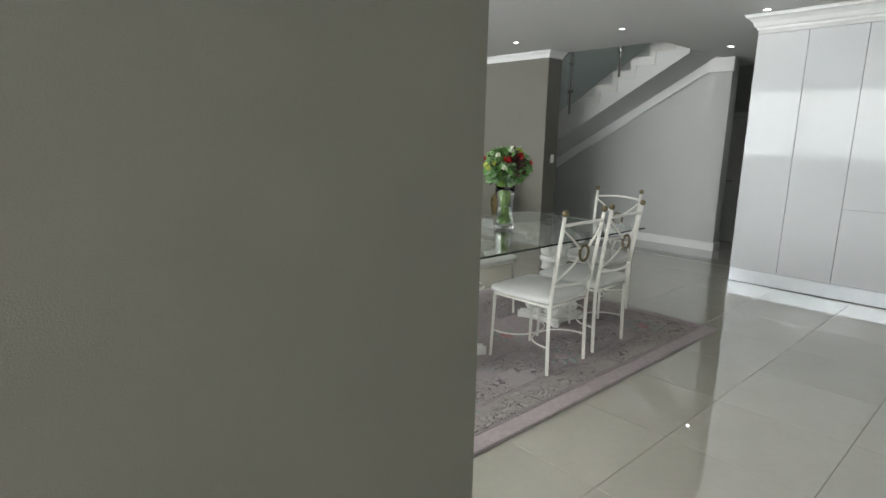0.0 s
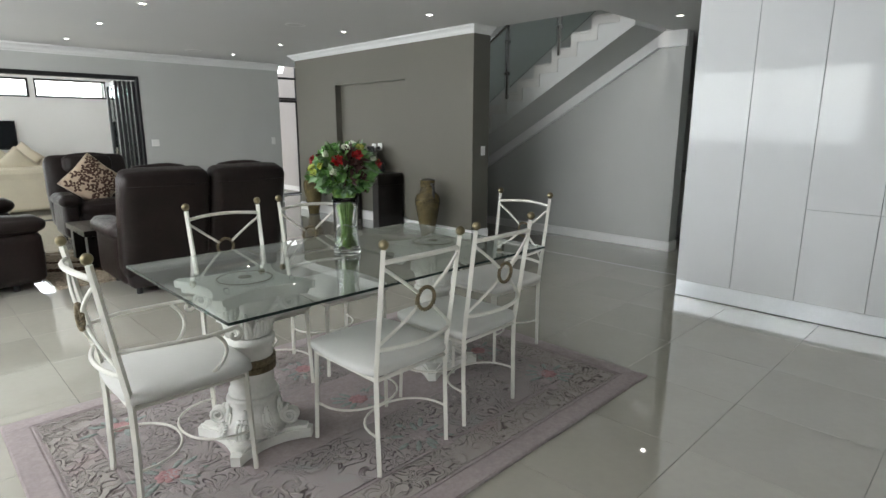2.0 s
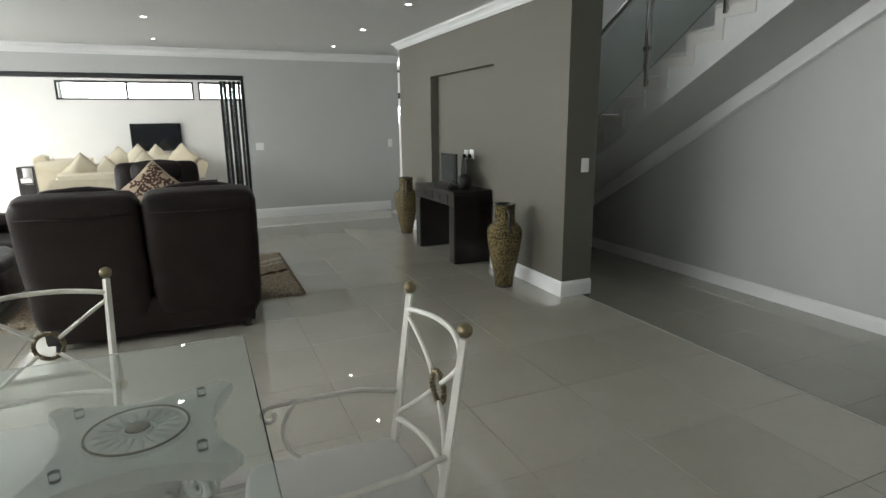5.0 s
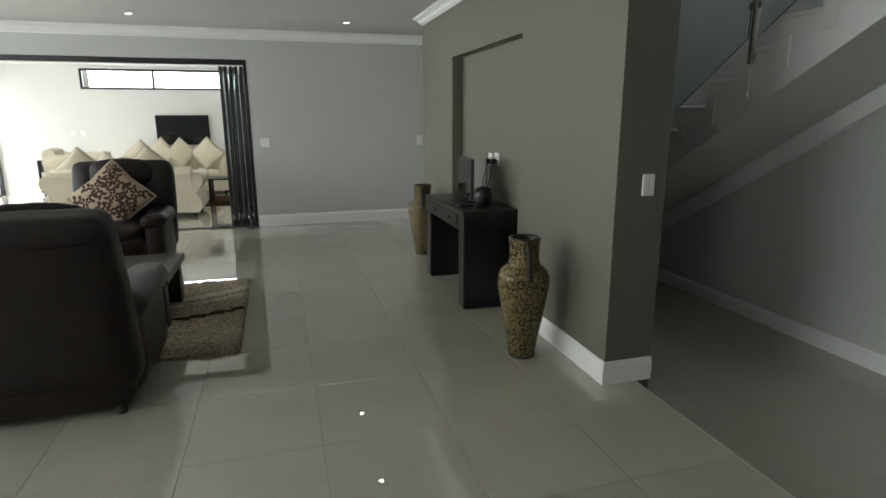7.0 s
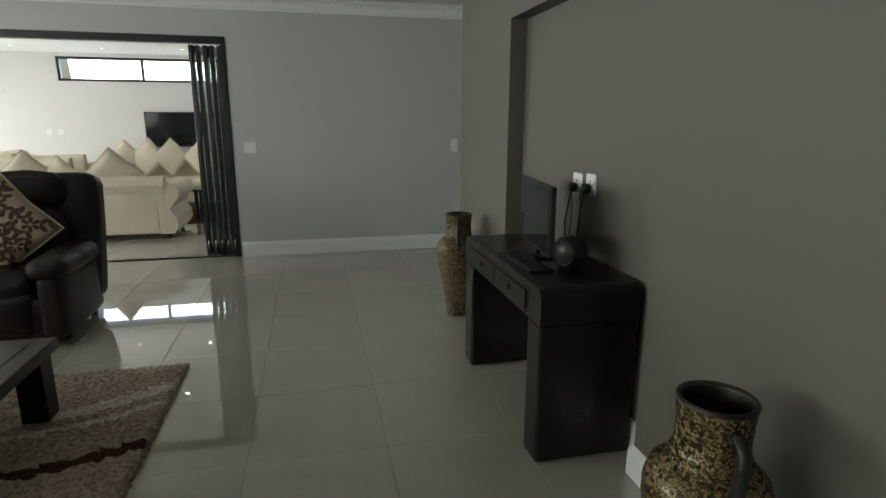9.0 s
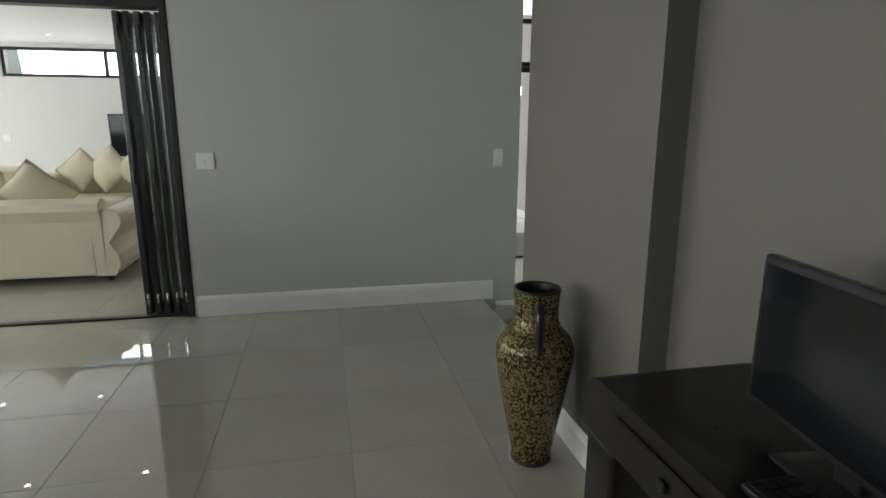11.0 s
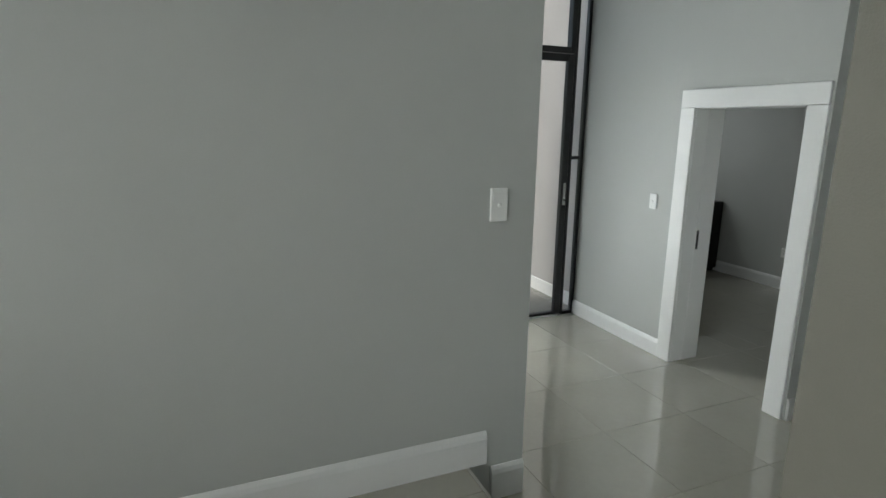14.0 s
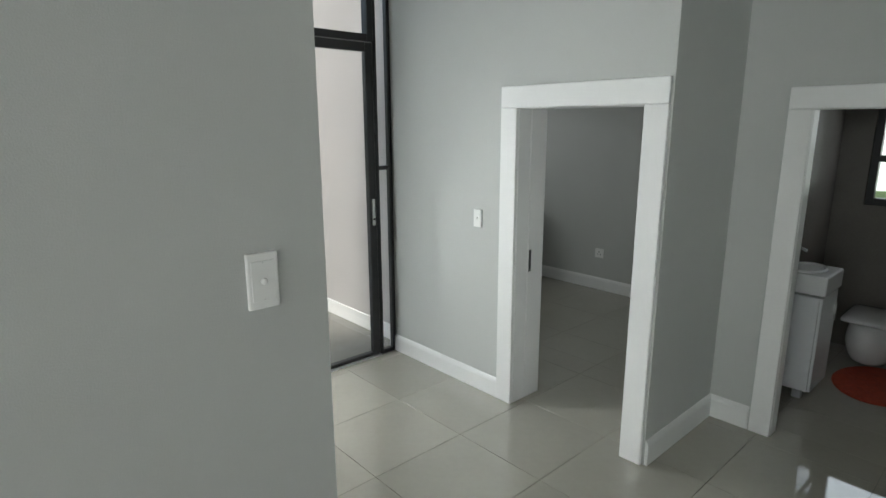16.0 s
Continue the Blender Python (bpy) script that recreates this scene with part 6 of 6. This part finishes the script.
for z in (0.0, 0.3, 0.64):
    part("shelf", box(-0.129, 0.129, -0.18, 0.18, z, z + 0.02), DARK_WOOD, un)
part("papers", box(-0.11, 0.11, -0.17, 0.1, 0.3205, 0.42, 0.01), PAPER, un, "stack of pale papers")
part("drawer", box(-0.127, 0.127, -0.178, -0.16, 0.022, 0.29, 0.003, 1), DARK_WOOD, un)
for x in (-0.11, 0.11):
    for y in (-0.13, 0.13):
        part("castor", tube([(x - 0.01, y, -0.026), (x + 0.01, y, -0.026)], 0.024, 12), PLASTIC_BLACK, un, smooth=True)

# ---- study and bathroom ----
cb = thing("low_cabinet", "dark low cabinet in the room beyond the doorway", "cabinet", (11.72, 14.08, LOW))
part("body", box(-0.28, 0.3, -0.36, 0.36, 0.04, 0.86, 0.006), DARK_WOOD, cb)
for a, b in ((-0.355, -0.003), (0.003, 0.355)):
    d = part("door", box(-0.3, -0.2805, a, b, 0.06, 0.84, 0.003, 1), DARK_WOOD, cb)
    part("handle", tube([(-0.303, (a + b) / 2, 0.42), (-0.322, (a + b) / 2, 0.45), (-0.303, (a + b) / 2, 0.55)], 0.005, 8), STEEL, d, smooth=True)
for y in (-0.3, 0.3):
    part("foot", box(-0.26, 0.28, y - 0.03, y + 0.03, 0, 0.04), DARK_WOOD, cb)


def vanity():
    ob = thing("vanity_unit", "white bathroom vanity with a thick ceramic basin on top", "vanity", (0, 0, LOW))
    x0, x1, y0, y1 = 10.77, 11.12, 10.52, 10.825
    part("body", box(x0, x1, y0, y1, 0.07, 0.7, 0.004, 1), GLOSS_WHITE, ob)
    for x in (x0 + 0.04, x1 - 0.09):
        part("leg", box(x, x + 0.05, y0 + 0.04, y0 + 0.09, 0, 0.07), ALU, ob)
    d = part("door", box(x0 + 0.003, x1 - 0.003, y0 - 0.018, y0 - 0.001, 0.075, 0.7, 0.003, 1), GLOSS_WHITE, ob)
    part("handle", box(x1 - 0.05, x1 - 0.035, y0 - 0.034, y0 - 0.0185, 0.5, 0.62, 0.003, 1), STEEL, d, "chrome bar handle")
    b = part("basin", box(x0 - 0.01, x1 + 0.01, y0 - 0.03, y1, 0.715, 0.84, 0.012, 3), CERAMIC, ob, "thick white ceramic basin")
    pts = [((x0 + x1) / 2 + 0.14 * math.cos(a), y0 + 0.13 + 0.1 * math.sin(a), 0.845) for a in [i * math.tau / 30 for i in range(30)]]
    part("bowl_rim", tube(pts, 0.012, 8, True), CERAMIC, b, smooth=True)
    part("tap", tube([(x1 - 0.06, y1 - 0.05, 0.84), (x1 - 0.06, y1 - 0.05, 0.93), (x1 - 0.06, y1 - 0.09, 0.95), (x1 - 0.06, y1 - 0.13, 0.93)], 0.011, 10), STEEL, ob, "chrome tap", True)


vanity()
to = thing("toilet", "white wall-hung toilet with closed lid", "toilet", (12.1, 10.4, LOW), 90)
bw = bmesh.new()
for v in (bmesh.ops.create_uvsphere(bw, u_segments=28, v_segments=14, radius=1)["verts"]):
    p = v.co.copy()
    k = (1 - p.z * p.z) ** -0.35 if abs(p.z) < 0.97 else 2.0
    v.co = (p.x * k * (0.175 - 0.025 * max(0, -p.z)), 0.26 + p.y * k * 0.25 * (1 - 0.2 * max(0, -p.z)), 0.19 + p.z * 0.19)
part("bowl", bw, CERAMIC, to, smooth=True)
part("lid", soft((0, 0.27, 0.4), (0.37, 0.5, 0.045), 0.02, cuts=8, puff=0.006), CERAMIC, to, "closed white lid", True)
to.scale = (0.92, 0.92, 0.88)
fp = thing("flush_plate", "dark flush plate with two buttons on the bathroom wall", "flush plate", (12.1, 10.3, 0.62), 90)
part("plate", box(-0.12, 0.12, 0, 0.014, -0.08, 0.08, 0.004, 2), BRONZE, fp)
for x in (-0.05, 0.05):
    part("button", box(x - 0.035, x + 0.035, 0.0145, 0.019, -0.04, 0.04, 0.003, 1), STEEL, fp)
mt = thing("bath_mat", "orange-red fluffy bath mat on the bathroom floor", "bath mat", (11.4, 10.25, LOW))
bm = lathe([(0.0, 0), (0.34, 0), (0.35, 0.008), (0.335, 0.018), (0.0, 0.018)], 40)
for v in bm.verts:
    v.co.y *= 0.75
part("mat_body", bm, RED_MAT, mt)

# ---- floor tiles ----
def tile_mesh(w, d):
    bm = box(-w / 2, w / 2, -d / 2, d / 2, -0.008, 0.0)
    top = [e for e in bm.edges if all(v.co.z > -0.001 for v in e.verts)]
    bmesh.ops.bevel(bm, geom=top, offset=0.0012, segments=1, affect="EDGES")
    return mesh_of("floor_tile", bm, TILE)


def lay(parent, x0, x1, y0, y1, z, ox, oy, px, py, near, holes=()):
    """Tiles over a rectangle: whole ones share a mesh, cut ones at the edges have their own."""
    cut = {}
    rest = bmesh.new()
    g = 0.0024
    i0, i1 = math.floor((x0 - ox) / px), math.ceil((x1 - ox) / px)
    j0, j1 = math.floor((y0 - oy) / py), math.ceil((y1 - oy) / py)
    for i in range(i0, i1):
        for j in range(j0, j1):
            a, b = max(x0, ox + i * px), min(x1, ox + (i + 1) * px)
            c, d = max(y0, oy + j * py), min(y1, oy + (j + 1) * py)
            if b - a < 0.03 or d - c < 0.03:
                continue
            m = ((a + b) / 2, (c + d) / 2)
            if near(*m):
                key = (round(b - a - g, 3), round(d - c - g, 3))
                if key not in cut:
                    cut[key] = tile_mesh(*key)
                ob = new("floor_tile", cut[key])
                ob.parent = parent
                ob.location = (*m, z)
            else:
                add_box(rest, a + g / 2, b - g / 2, c + g / 2, d - g / 2, z - 0.008, z)
    if rest.verts:
        tagged(part("floor_tiles", rest, TILE, parent), kind="stuff")
    else:
        rest.free()


lay(FLOOR, -2.8, EDGE - 0.003, -5.2, FARY + 0.02, 0.0, 6.05, 6.87, 0.63, 0.64, lambda x, y: x > 1.2 and y > -0.6)
lay(FLOOR, -0.12, 6.6, FARY + 0.1, WY, 0.0, 6.05, 6.87, 0.63, 0.64, lambda x, y: False)
lay(FLOOR_LOW, EDGE + 0.012, 10.3, 2.2, 13.0, LOW, 8.27, 11.17, 0.6, 0.58, lambda x, y: y > 9.6 and x < 10.1)
lay(FLOOR_LOW, 10.3, 12.03, 8.45, 14.5, LOW, 8.27, 11.17, 0.6, 0.58, lambda x, y: False)
structure("step_edge", box(EDGE - 0.002, EDGE + 0.011, 2.2, 10.9, LOW, -0.0005), PALE_STONE, "thin pale stone strip along the step edge", "step edge")
